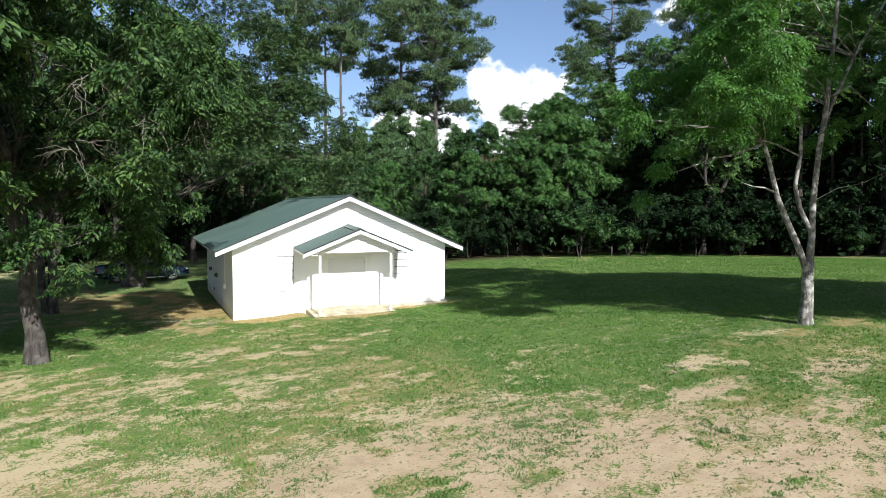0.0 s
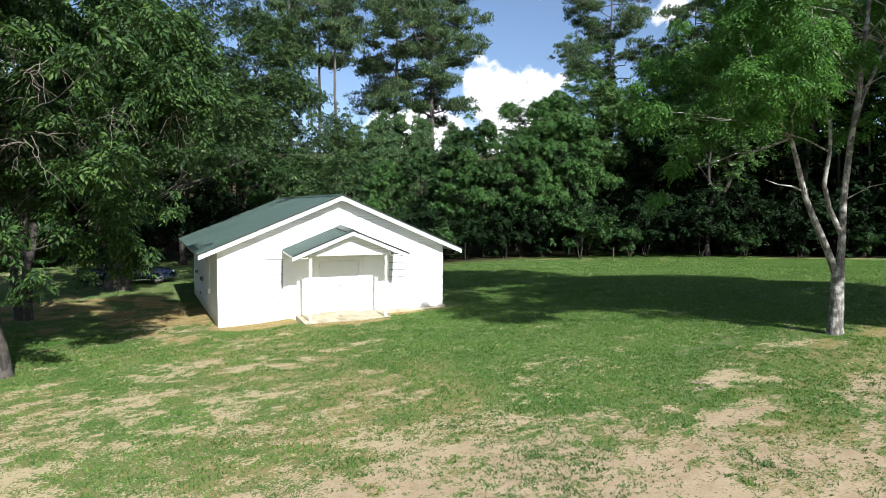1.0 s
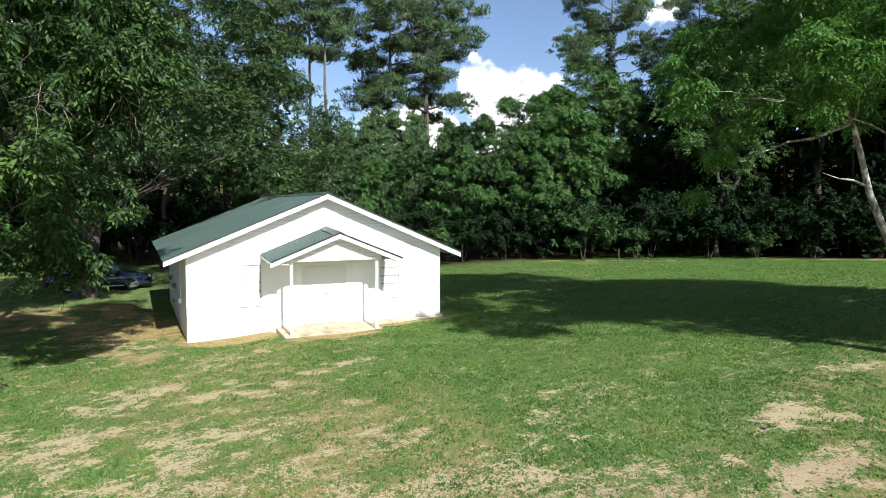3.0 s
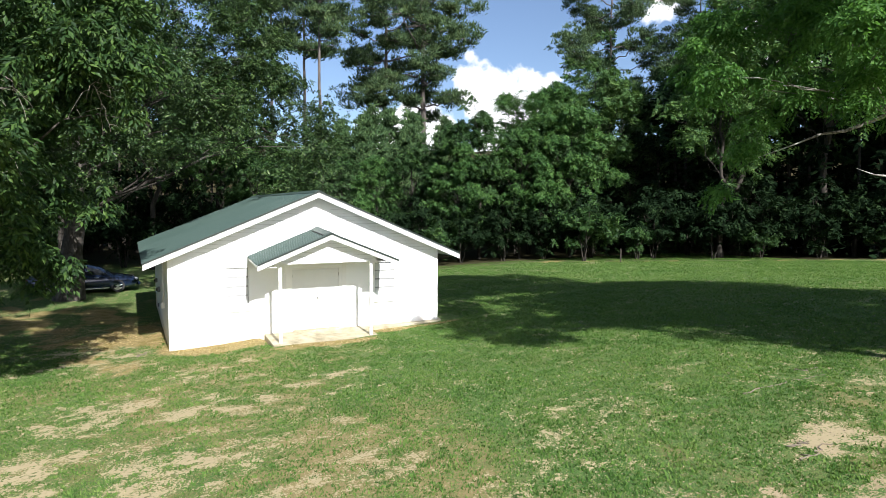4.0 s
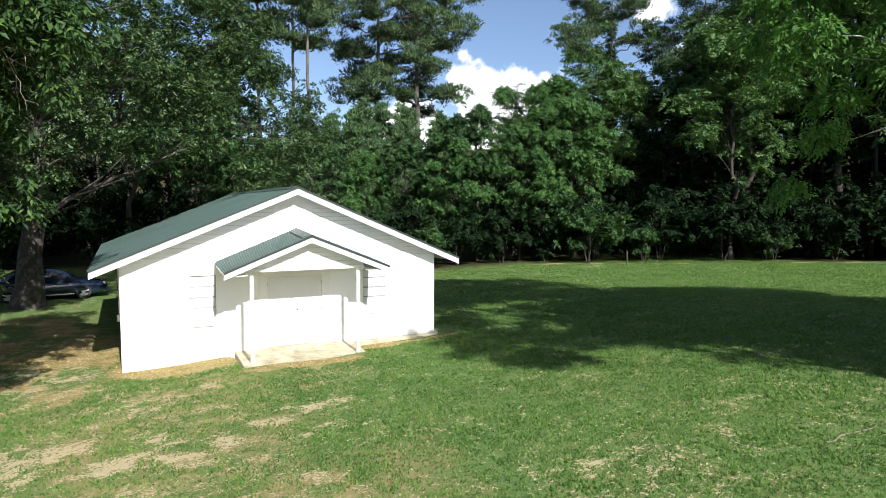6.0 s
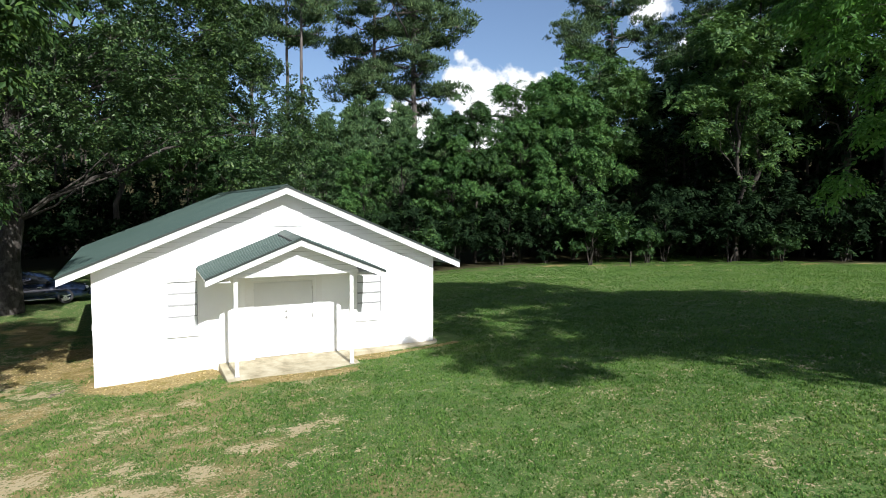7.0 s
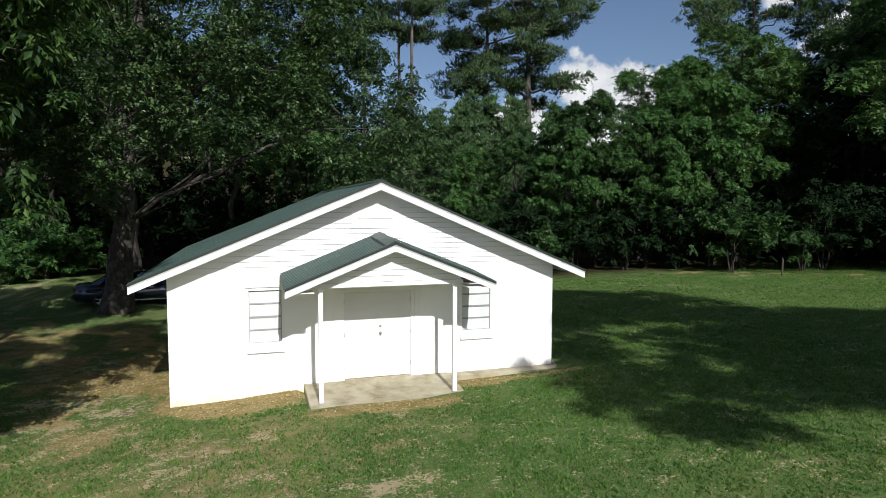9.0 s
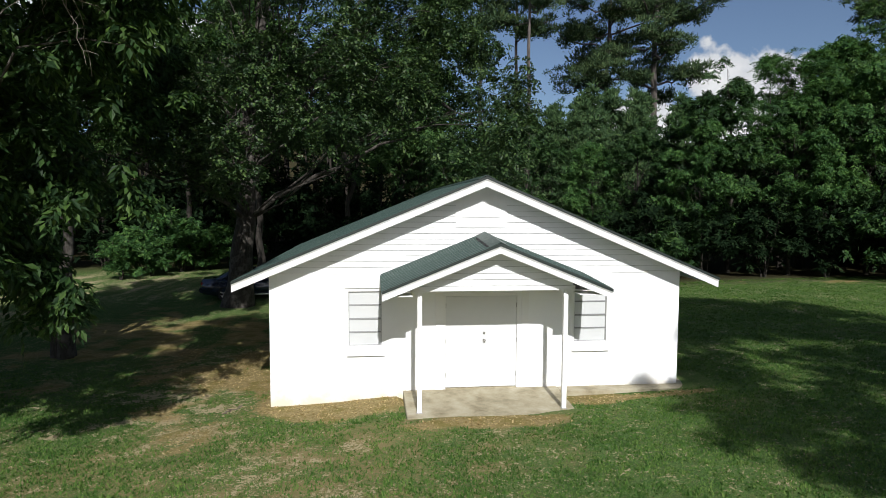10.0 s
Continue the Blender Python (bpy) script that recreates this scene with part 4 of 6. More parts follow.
def plant(name, meshes, at, label, category, turn=0.0, scale=1.0, group=""):
    """Set a tree of trunk and crown on the ground."""
    t = new(name)
    t.empty_display_size = 0.3
    t.matrix_basis = pose(at[0], at[1], gz(at[0], at[1]) if len(at) < 3 else at[2], 0, 0, turn) @ Matrix.Scale(scale, 4)
    tagged(t, label, category, group)
    for nm, me in zip(("trunk", "crown"), meshes):
        o = new(nm, me)
        o.parent = t
        if nm == "crown":
            tagged(o, "leafy crown", "", "", "stuff")
    return t


def pine(seed, height, trunk_r, crown_low, crown_r, boughs=30, needles=22000, size=0.26, conical=False, needle_m=None, puff=0.62):
    """A pine: bare bole, irregular boughs that fork towards their ends and carry rounded puffs of needles."""
    rng = np.random.RandomState(seed)
    wood = Wood()
    top = np.array([rng.randn() * 0.5, rng.randn() * 0.5, height])
    pts = curve_points((0, 0, -0.4), top, 0, 18, rng, 0.0018)
    wood.trunk(pts, trunk_r, 0.04, 1.35, 12)
    cl, cr = [], []
    for i in range(boughs):
        f = (i + rng.rand()) / boughs
        z = crown_low + (height - crown_low) * f
        foot = np.array([np.interp(z, pts[:, 2], pts[:, 0]), np.interp(z, pts[:, 2], pts[:, 1]), z])
        a = i * 2.4 + rng.rand() * 1.4
        away = np.array([np.cos(a), np.sin(a), 0.0])
        side = np.array([-np.sin(a), np.cos(a), 0.0])
        if conical:
            reach = crown_r * ((1 - f) ** 0.8 + 0.08) * (0.65 + 0.5 * rng.rand())
            end = foot + away * reach + np.array([0, 0, reach * 0.22 + rng.randn() * 0.2])
            br = curve_points(foot, end, -0.05, 7, rng, 0.03)
            wood.add(br, max(0.02, trunk_r * 0.2 * (1.1 - f)), 0.01, 5)
            for q in (1.0, 0.85, 0.7, 0.5, 0.3):
                for _ in range(2):
                    cl.append(br[int(round(q * 6))] + rng.randn(3) * np.array([0.3, 0.3, 0.18]) * (0.5 + 0.25 * reach))
                    cr.append(puff * (0.5 + 0.6 * rng.rand()))
            continue
        spread = crown_r * (0.55 + 0.6 * math.sin(math.pi * min(1, 0.15 + f * 0.8))) * (1.0 - 0.4 * f ** 3)
        reach = spread * (0.35 + 0.8 * rng.rand())
        end = foot + away * reach + np.array([0, 0, reach * (0.1 + 0.35 * rng.rand())])
        br = curve_points(foot, end, -0.08, 8, rng, 0.035)
        wood.add(br, max(0.04, trunk_r * 0.34 * (1.1 - 0.7 * f)), 0.02, 6)
        # two or three plates of foliage along the outer half
        for q, wide in ((1.0, 1.0), (0.72, 0.8), (0.5, 0.5)):
            if q < 0.9 and rng.rand() < 0.25:
                continue
            hub = br[int(round(q * 7))] + side * rng.randn() * 0.22 * reach * (1.2 - q)
            width = (0.7 + 0.26 * reach) * wide * (0.8 + 0.5 * rng.rand())
            for _ in range(int(5 + 7 * width)):
                o = rng.randn(3)
                o /= np.linalg.norm(o)
                tip = hub + o * width * np.array([1, 1, 0.42]) * rng.rand() ** 0.4 + np.array([0, 0, 0.15])
                if rng.rand() < 0.4:
                    wood.add(np.array([br[int(round(q * 7))], (hub + tip) / 2 + rng.randn(3) * 0.08 - np.array([0, 0, 0.1]), tip]), 0.022, 0.008, 4)
                cl.append(tip)
                cr.append(puff * (0.6 + 0.7 * rng.rand()))
        if rng.rand() < 0.3:                                # a dead snag
            wood.add(curve_points(foot, foot + side * reach * 0.5 + np.array([0, 0, -0.1 * reach]), -0.05, 6, rng, 0.06), 0.03, 0.006, 5)
    cl, cr = np.array(cl), np.array(cr)
    n = needles
    w = cr ** 2
    pick = rng.choice(len(cl), n, p=w / w.sum())
    d = rng.randn(n, 3)
    d[:, 2] = np.where(rng.rand(n) < 0.75, np.abs(d[:, 2]), d[:, 2])
    d /= np.linalg.norm(d, axis=1, keepdims=True)
    off = d * (rng.rand(n, 1) ** 0.4) * cr[pick][:, None]
    off[:, 2] *= 0.7
    out = d + np.array([0, 0, 0.4]) + 0.3 * rng.randn(n, 3)
    up = d + np.array([0, 0, 0.5]) + 0.5 * rng.randn(n, 3)
    up -= out * (np.sum(up * out, axis=1, keepdims=True) / np.sum(out * out, axis=1, keepdims=True))
    L = size * (0.6 + 0.8 * rng.rand(n))
    return wood.mesh("trunk", M_BARK_PINE), leaf_mesh("crown", cl[pick] + off, out, up, L, L * 0.34, needle_m or M_NEEDLE, 0.1, True)


# hickory beside the lawn, boughs hanging low
HICK = (-10.3, -4.4)
skirt = [(x - HICK[0], y - HICK[1], z, r * 0.85) for x, y, z, r in (
    (-7.1, -3.6, 5.2, 0.7), (-7.2, -3.2, 4.2, 0.6), (-7.3, -3.6, 3.3, 0.55), (-7.5, -3.3, 2.4, 0.45), (-7.8, -3.0, 4.6, 0.8), (-7.6, -4.4, 3.6, 0.7),
    (-7.9, -2.6, 2.9, 0.6), (-8.3, -3.6, 2.3, 0.5), (-9.2, -6.6, 2.6, 0.6), (-9.8, -6.9, 3.5, 0.8), (-10.6, -7.2, 2.0, 0.5), (-11.2, -6.5, 1.6, 0.5),
    (-9.6, -5.6, 2.1, 0.4), (-10.9, -6.2, 3.2, 0.7), (-6.2, -4.2, 6.4, 0.9), (-6.8, -4.9, 7.3, 1.0), (-8.4, -6.4, 5.2, 0.9), (-7.4, -5.4, 5.0, 0.8))]
rs = random.Random(4)
for _ in range(30):
    a = rs.uniform(-2.7, -0.6)
    rr = rs.uniform(3.2, 4.8)
    skirt.append((math.cos(a) * rr, math.sin(a) * rr * 0.95, rs.uniform(1.6, 6.2), rs.uniform(0.25, 0.5)))
for _ in range(18):
    skirt.append((rs.uniform(-1.0, 3.2), rs.uniform(-3.6, -0.8), rs.uniform(3.2, 5.4), rs.uniform(0.3, 0.55)))
for _ in range(26):
    skirt.append((rs.uniform(2.6, 5.4), rs.uniform(-1.2, 2.2), rs.uniform(6.2, 10.0), rs.uniform(0.6, 0.95)))

# boughs that reach out over the lawn, each a handful of hanging sprays
hick_boughs = []
for x, y, z, n, w in ((-7.4, -3.3, 3.1, 9, 0.45), (-7.2, -3.2, 4.4, 14, 0.6), (-8.2, -3.6, 5.4, 16, 0.7), (-8.4, -3.2, 3.6, 10, 0.6), (-9.3, -4.4, 4.6, 12, 0.8), (-7.4, -3.8, 6.6, 12, 0.7), (-7.5, -9.0, 7.7, 10, 0.9), (-9.0, -7.0, 6.5, 12, 1.0), (-6.1, -4.9, 6.8, 8, 0.7), (-6.5, -2.8, 8.0, 8, 0.8), (-9.6, -8.4, 9.0, 12, 1.1), (-8.2, -6.0, 9.6, 12, 1.2),
                      (-10.6, -8.2, 4.6, 8, 0.9), (-8.0, -5.6, 4.8, 8, 0.8), (-6.6, -3.4, 5.4, 6, 0.6)):
    for _ in range(n):
        hick_boughs.append((x - HICK[0] + rs.gauss(0, w), y - HICK[1] + rs.gauss(0, w), z + rs.gauss(0, 0.6 * w), rs.uniform(0.28, 0.5)))


def hick_outline(p):
    """The front of the crown hangs open below: a few boughs with gaps between; its shade ends short of the worn grass."""
    x, y = p[0] + HICK[0], p[1] + HICK[1] + p[2] / 0.7
    if y < max(-4.6, 1.2 * x + 7.8):
        return False
    return p[1] > -1.2 or p[2] > 7.5 or (p[0] * 13.7 + p[2] * 7.9 + p[1] * 3.3) % 1.0 < 0.4


hick = broadleaf(11, 18.0, 0.235, (-1.8, 0.3), (5.2, 5.4), 2.8, 140000, 0.155, M_BARK_OAK, M_LEAF_HICK, 0.46, 420, 0.5, skirt=skirt, fork=0.16, width=0.42, droop=0.75, masses=46, mass_r=1.15, gather=0.9, hollow=0.55, per=8, reach=2.1, limit=hick_outline, free=[b for b in hick_boughs if b[1] + HICK[1] + b[2] / 0.7 > 1.2 * (b[0] + HICK[0]) + 7.8])
hickory = plant("hickory_tree", hick, HICK, "tall hickory with drooping leafy boughs and grey bark", "tree")


def dead_twigs(parent, places):
    """Bare twigs that hang among the leaves, one forking bundle a place."""
    rng = np.random.RandomState(66)
    m_dead = plain("dead_twig_wood", (0.25, 0.225, 0.185), 0.85, 0.0, 0.4, 12)
    for x, y, z in places:
        wood = Wood()
        p = np.array([x - HICK[0], y - HICK[1], z])
        for _ in range(5):
            q = p + np.array([rng.randn() * 0.5, rng.randn() * 0.5, -0.2 - 0.9 * rng.rand()])
            limb = curve_points(p + rng.randn(3) * 0.12, q, 0.15, 10, rng, 0.025)
            wood.add(limb, 0.008, 0.003, 5)
            for _ in range(3):
                m = limb[rng.randint(2, 9)]
                wood.add(curve_points(m, m + np.array([rng.randn() * 0.25, rng.randn() * 0.25, -0.3 * rng.rand()]), 0.08, 6, rng, 0.03), 0.005, 0.002, 4)
        ob = new("dead_twig", wood.mesh("dead_twig", m_dead))
        ob.parent = parent
        tagged(ob, "bare pale dead twig")


dead_twigs(hickory, ((-6.4, -2.9, 8.0), (-7.4, -7.1, 6.6), (-6.0, -5.0, 6.9), (-8.7, -8.2, 7.4), (-9.6, -7.6, 8.2), (-7.6, -6.0, 5.6), (-8.9, -8.8, 5.8)))

# multi-stemmed tree behind it
tl3 = broadleaf(12, 13, 0.17, (-0.6, 0), (4.6, 4.6), 4.6, 70000, 0.18, M_BARK_OAK, M_LEAF_HICK, 0.5, 220, tri=True, stems=3, fork=0.3, width=0.45, droop=0.6, masses=26, mass_r=1.3, per=7)
plant("shade_tree", tl3, (-11.1, 5.3), "multi-stemmed shade tree beside the lawn", "tree", 40)

# large oak behind the house
rs = random.Random(9)
oak_low = [(rs.uniform(-5.5, 12.5), rs.uniform(-8.0, -3.5), rs.uniform(4.6, 8.0), rs.uniform(0.7, 1.2)) for _ in range(60)]
oak_low = [(x, y, z + 2.0 if 1.8 < x < 8.4 else z, r) for x, y, z, r in oak_low]
oak_low += [(rs.uniform(9.6, 13.6), rs.uniform(-4.5, 3.5), rs.uniform(5.0, 11.5), rs.uniform(0.55, 0.95)) for _ in range(64)]
oak_low += [(rs.uniform(-1.6, 1.9), rs.uniform(-7.5, -4.0), rs.uniform(5.2, 9.5), rs.uniform(0.7, 1.0)) for _ in range(16)]

oak_low += [(rs.uniform(0.5, 9.5), rs.uniform(-7.0, 0.0), rs.uniform(8.5, 17.0), rs.uniform(0.6, 1.0)) for _ in range(70)]
oak_low += [(rs.uniform(11.8, 13.2), rs.uniform(-3.5, 1.5), rs.uniform(5.2, 10.0), rs.uniform(0.5, 0.8)) for _ in range(36)]
oak_low += [(rs.uniform(5.5, 11.5), rs.uniform(-4.5, 3.0), rs.uniform(9.0, 15.0), rs.uniform(0.55, 0.9)) for _ in range(54)]


def oak_outline(p):
    """The crown's eastern outline: widest low down, drawn in towards the top."""
    reach = np.interp(p[2] + 0.3, (4.5, 5.5, 7.5, 9.0, 10.5, 12.0, 14.0, 22.0), (3.2, 3.9, 5.3, 5.0, 4.2, 2.9, 1.7, 0.8))
    return p[0] - 8.25 < reach - 0.25 + 0.28 * (p[1] + 0.9)


oak = broadleaf(13, 21, 0.5, (2.4, 0.4), (9.6, 9.0), 4.4, 230000, 0.122, M_BARK_OAK, M_LEAF_OAK, 0.55, 620, 0.3, skirt=oak_low, width=0.62, fork=0.25, hollow=0.5, masses=84, mass_r=1.65, gather=0.93, limit=oak_outline, per=8, reach=2.3)
plant("oak_tree", oak, (-8.25, 14.4), "huge spreading oak with dark glossy leaves", "tree")


# pale-barked tree on the lawn, forking low
def lawn_tree():
    rng = np.random.RandomState(5)
    r_ax = np.array([0.90, -0.435, 0])
    d_ax = np.array([0.435, 0.90, 0])

    def at(u, v, w=0.0):
        return r_ax * u + d_ax * w + np.array([0, 0, v])
    wood = Wood()
    wood.trunk([at(0, -0.3), at(0.0, 0.2), at(0.02, 0.7), at(0.0, 1.2), at(0.0, 1.75)], 0.155, 0.15, 1.7)
    stems = (
        ([at(-0.04, 1.5), at(-0.3, 2.15), at(-0.7, 2.98), at(-0.93, 3.5), at(-1.15, 4.3), at(-1.35, 4.95), at(-1.9, 6.2, 0.3), at(-2.6, 8.0, 0.5), at(-3.0, 10.0, 0.6)], 0.095, 0.025),
        ([at(0.04, 1.5), at(0.06, 2.4), at(0.05, 3.35), at(0.15, 4.8), at(0.3, 6.0), at(0.4, 7.5), at(0.47, 8.9), at(0.7, 11.0), at(1.0, 13.5)], 0.1, 0.025),
        ([at(0.06, 2.5), at(-0.3, 3.2), at(-0.46, 3.8), at(-0.35, 4.6), at(-0.25, 5.4, 0.2), at(-0.45, 6.3, 0.3), at(-0.65, 7.4, 0.3), at(-0.95, 8.6, 0.2), at(-1.3, 11.0, 0)], 0.07, 0.015),
        ([at(0.2, 5.2), at(0.6, 6.0, 0.3), at(1.3, 7.4, 0.5), at(2.2, 9.0, 0.6), at(3.2, 11.0, 0.6)], 0.06, 0.015),
    )
    for p, a, b in stems:
        wood.add(np.array(p), a, b, 9)
    for p, a, b in (
        ([at(-0.95, 3.6), at(-1.3, 3.75), at(-1.6, 3.78), at(-1.95, 3.9)], 0.035, 0.005),
        ([at(-1.35, 4.95), at(-2.2, 4.62), at(-2.7, 4.55), at(-3.2, 4.35), at(-3.9, 4.1)], 0.045, 0.005),
        ([at(0.06, 3.4), at(0.7, 3.75), at(1.4, 3.9), at(2.0, 4.2)], 0.018, 0.004),
        ([at(0.35, 6.2), at(0.9, 6.5), at(1.5, 6.0), at(1.9, 5.7)], 0.025, 0.004),
        ([at(0.4, 7.4), at(0.8, 7.9), at(1.2, 7.2), at(1.5, 6.6)], 0.02, 0.004),
        ([at(0.45, 8.4), at(0.85, 8.2), at(1.05, 7.0)], 0.018, 0.004),
    ):
        wood.add(np.array(p), a, b, 6)
    cl, cr = [], []
    def screened(p):
        """True where a leafy bough would hide the bare right-hand stem as seen from the road."""
        u, v, w = p @ r_ax, p[2], p @ d_ax
        k = 16.8 / (16.8 + w)
        return (10.0 + u) * k - 10.0 > -0.75 and (v - 3.7) * k + 3.7 < 10.6 and (w < 0.4 or rng.rand() < 0.5)

    while len(cl) < 78:
        d = rng.randn(3)
        d /= np.linalg.norm(d)
        k = 0.35 + 0.65 * rng.rand() ** 0.5
        p = at(0.2 + d[0] * 5.4 * k, 9.4 + d[2] * 5.6 * k, d[1] * 4.4 * k)
        u, v = p @ r_ax, p[2]
        if v < 4.8 - 0.2 * u or (u < -3.2 and v > 9.0) or (u < -1.5 and v > 12) or (u < -1.5 and p @ d_ax > 0.8 and v < 9.5) or screened(p):
            continue
        cl.append(p)
        cr.append(0.6 * (0.5 + 0.9 * rng.rand()))
    for u, v, w, r in ((-4.5, 3.3, 0.3, 0.42), (-4.1, 4.1, 0.2, 0.5), (-3.0, 5.2, 0, 0.7), (-2.4, 5.0, -0.5, 0.6), (-3.6, 4.7, 0.6, 0.6), (-1.2, 5.4, -0.6, 0.7),
                       (0.3, 4.9, 0.3, 0.5), (0.6, 5.3, 0, 0.45), (-0.9, 5.0, 0.5, 0.5), (-4.9, 5.6, 0.2, 0.8), (-4.4, 6.4, 0, 0.9), (-3.3, 6.5, -0.4, 0.9), (-0.6, 6.6, -0.8, 0.8)):
        cl.append(at(u, v, w))
        cr.append(r)
    for _ in range(46):
        x, y, z = rng.uniform(-4.6, 0.4), rng.uniform(-2.9, -0.2), rng.uniform(5.5, 7.8)
        if screened(np.array([x, y, z])):
            continue
        cl.append(np.array([x, y, z]))
        cr.append(rng.uniform(0.4, 0.75))
    for _ in range(46):                                     # boughs reaching out over the lawn
        cl.append(at(rng.uniform(-5.8, -1.3), rng.uniform(5.0, 10.6), rng.uniform(-1.8, 0.6)))
        cr.append(rng.uniform(0.3, 0.65))
    for _ in range(64):                                     # the dense, wide top
        a, q = rng.uniform(0, 2 * np.pi), rng.rand() ** 0.5
        p = np.array([1.2 + 5.6 * q * np.cos(a), 2.0 + 3.4 * q * np.sin(a), rng.uniform(11.4, 14.6 - 1.5 * q)])
        cl.append(p)
        cr.append(rng.uniform(0.9, 1.3))
    # the crown stays clear of the sun's way to the house front
    keep = [not (8.93 + p[0] - r < 4.75 and p[2] + 0.5 + r + 0.7 * (p[1] - 13.85) > 0.3) for p, r in zip(cl, cr)]
    cl, cr = np.array(cl)[keep], np.array(cr)[keep]
    for i in range(0, len(cl), 3):
        if cl[i][2] < 5.3:
            continue
        s = stems[rng.randint(4)][0]
        k = int(np.argmin([np.linalg.norm(q - cl[i]) + 2.5 * max(0, q[2] - cl[i][2]) for q in s]))
        wood.add(curve_points(s[k], cl[i], 0.05, 7, rng, 0.03), 0.026, 0.005, 5)
    high = cl[:, 2] > 11.3
    c, out, up, L = (np.concatenate(both) for both in zip(scatter_leaves(rng, cl[~high], cr[~high] * 0.88, 84000, 0.09, 0.75, 0.7, 9, 2.8),
                                                          scatter_leaves(rng, cl[high], cr[high] * 0.95, 36000, 0.2, 0.75, 0.7, 8, 2.4)))
    return wood.mesh("trunk", M_BARK_PALE), leaf_mesh("crown", c, out, up, L, L * 0.48, M_LEAF_LIGHT)


plant("lawn_tree", lawn_tree(), (8.93, -13.85), "pale-barked tree forking low with light green leaves", "tree")

# woodland edge
wood_a = broadleaf(21, 13, 0.15, (0, 0), (4.2, 4.2), 2.5, 42000, 0.19, M_BARK_SHADE, M_LEAF_WOOD, 0.42, 260, 0.7, fork=0.2, hollow=0.5, masses=26, mass_r=1.15, tri=True, width=0.55, limbs=30, gather=0.88, droop=0.45)
wood_b = broadleaf(22, 12, 0.13, (0, 0), (3.8, 3.8), 2.2, 40000, 0.19, M_BARK_SHADE, M_LEAF_EDGE, 0.4, 250, 0.7, fork=0.2, hollow=0.5, masses=24, mass_r=1.05, tri=True, width=0.5, limbs=30, gather=0.88, droop=0.5)
wood_c = broadleaf(23, 19, 0.22, (0, 0), (4.8, 4.8), 4.5, 23000, 0.25, M_BARK_SHADE, M_LEAF_TALL, 0.7, 190, 0.5, fork=0.35, hollow=0.4, tri=True, masses=24, mass_r=1.6, width=0.5, limbs=18, gather=0.85, per=8)
feather = broadleaf(27, 12.5, 0.1, (0, 0), (3.0, 3.0), 5.0, 36000, 0.15, M_BARK_SHADE, M_LEAF_EDGE, 0.5, 90, 0.8, stems=3, fork=0.3, hollow=0.5, masses=14, mass_r=1.1, tri=True, width=0.34, limbs=40, gather=0.7, droop=0.1, per=20, reach=5.0, flat=0.35)
shrub = broadleaf(24, 3.8, 0.05, (0, 0), (2.2, 2.2), 0.2, 6500, 0.2, M_BARK_SHADE, M_LEAF_WOOD, 0.36, 70, 0.6, stems=3, fork=0.2, hollow=0.3, masses=12, mass_r=0.8, tri=True, width=0.55, limbs=12)
sunny = broadleaf(26, 3.8, 0.05, (0, 0), (1.9, 1.9), 0.1, 7000, 0.2, M_BARK_SHADE, M_LEAF_EDGE, 0.36, 70, 0.6, stems=3, fork=0.2, hollow=0.3, masses=12, mass_r=0.7, tri=True, width=0.55, limbs=12)
young = pine(31, 13, 0.12, 0.8, 3.3, 90, 12500, 0.33, True, puff=0.5)
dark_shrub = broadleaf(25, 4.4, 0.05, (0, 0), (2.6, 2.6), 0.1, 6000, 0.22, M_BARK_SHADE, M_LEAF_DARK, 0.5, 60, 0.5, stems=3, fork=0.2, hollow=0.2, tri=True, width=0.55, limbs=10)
tall_a = pine(32, 36, 0.33, 12.0, 7.0, 36, 95000, 0.28, needle_m=M_NEEDLE_OLD, puff=0.68)
tall_b = pine(33, 33, 0.30, 13, 5.6, 30, 60000, 0.28, needle_m=M_NEEDLE_OLD, puff=0.68)
slim = pine(34, 31, 0.2, 16.5, 3.2, 24, 20000, 0.3, needle_m=M_NEEDLE_OLD)
spire = broadleaf(28, 17.5, 0.17, (0, 0), (4.6, 4.6), 2.2, 52000, 0.2, M_BARK_SHADE, M_LEAF_EDGE, 0.42, 420, 0.5, fork=0.2, hollow=0.35, masses=40, mass_r=1.0, tri=True, width=0.5, limbs=30, gather=0.85, droop=0.4,
                  limit=lambda p: math.hypot(p[0], p[1]) < 4.4 * (1.02 - (p[2] / 17.8) ** 2.2))

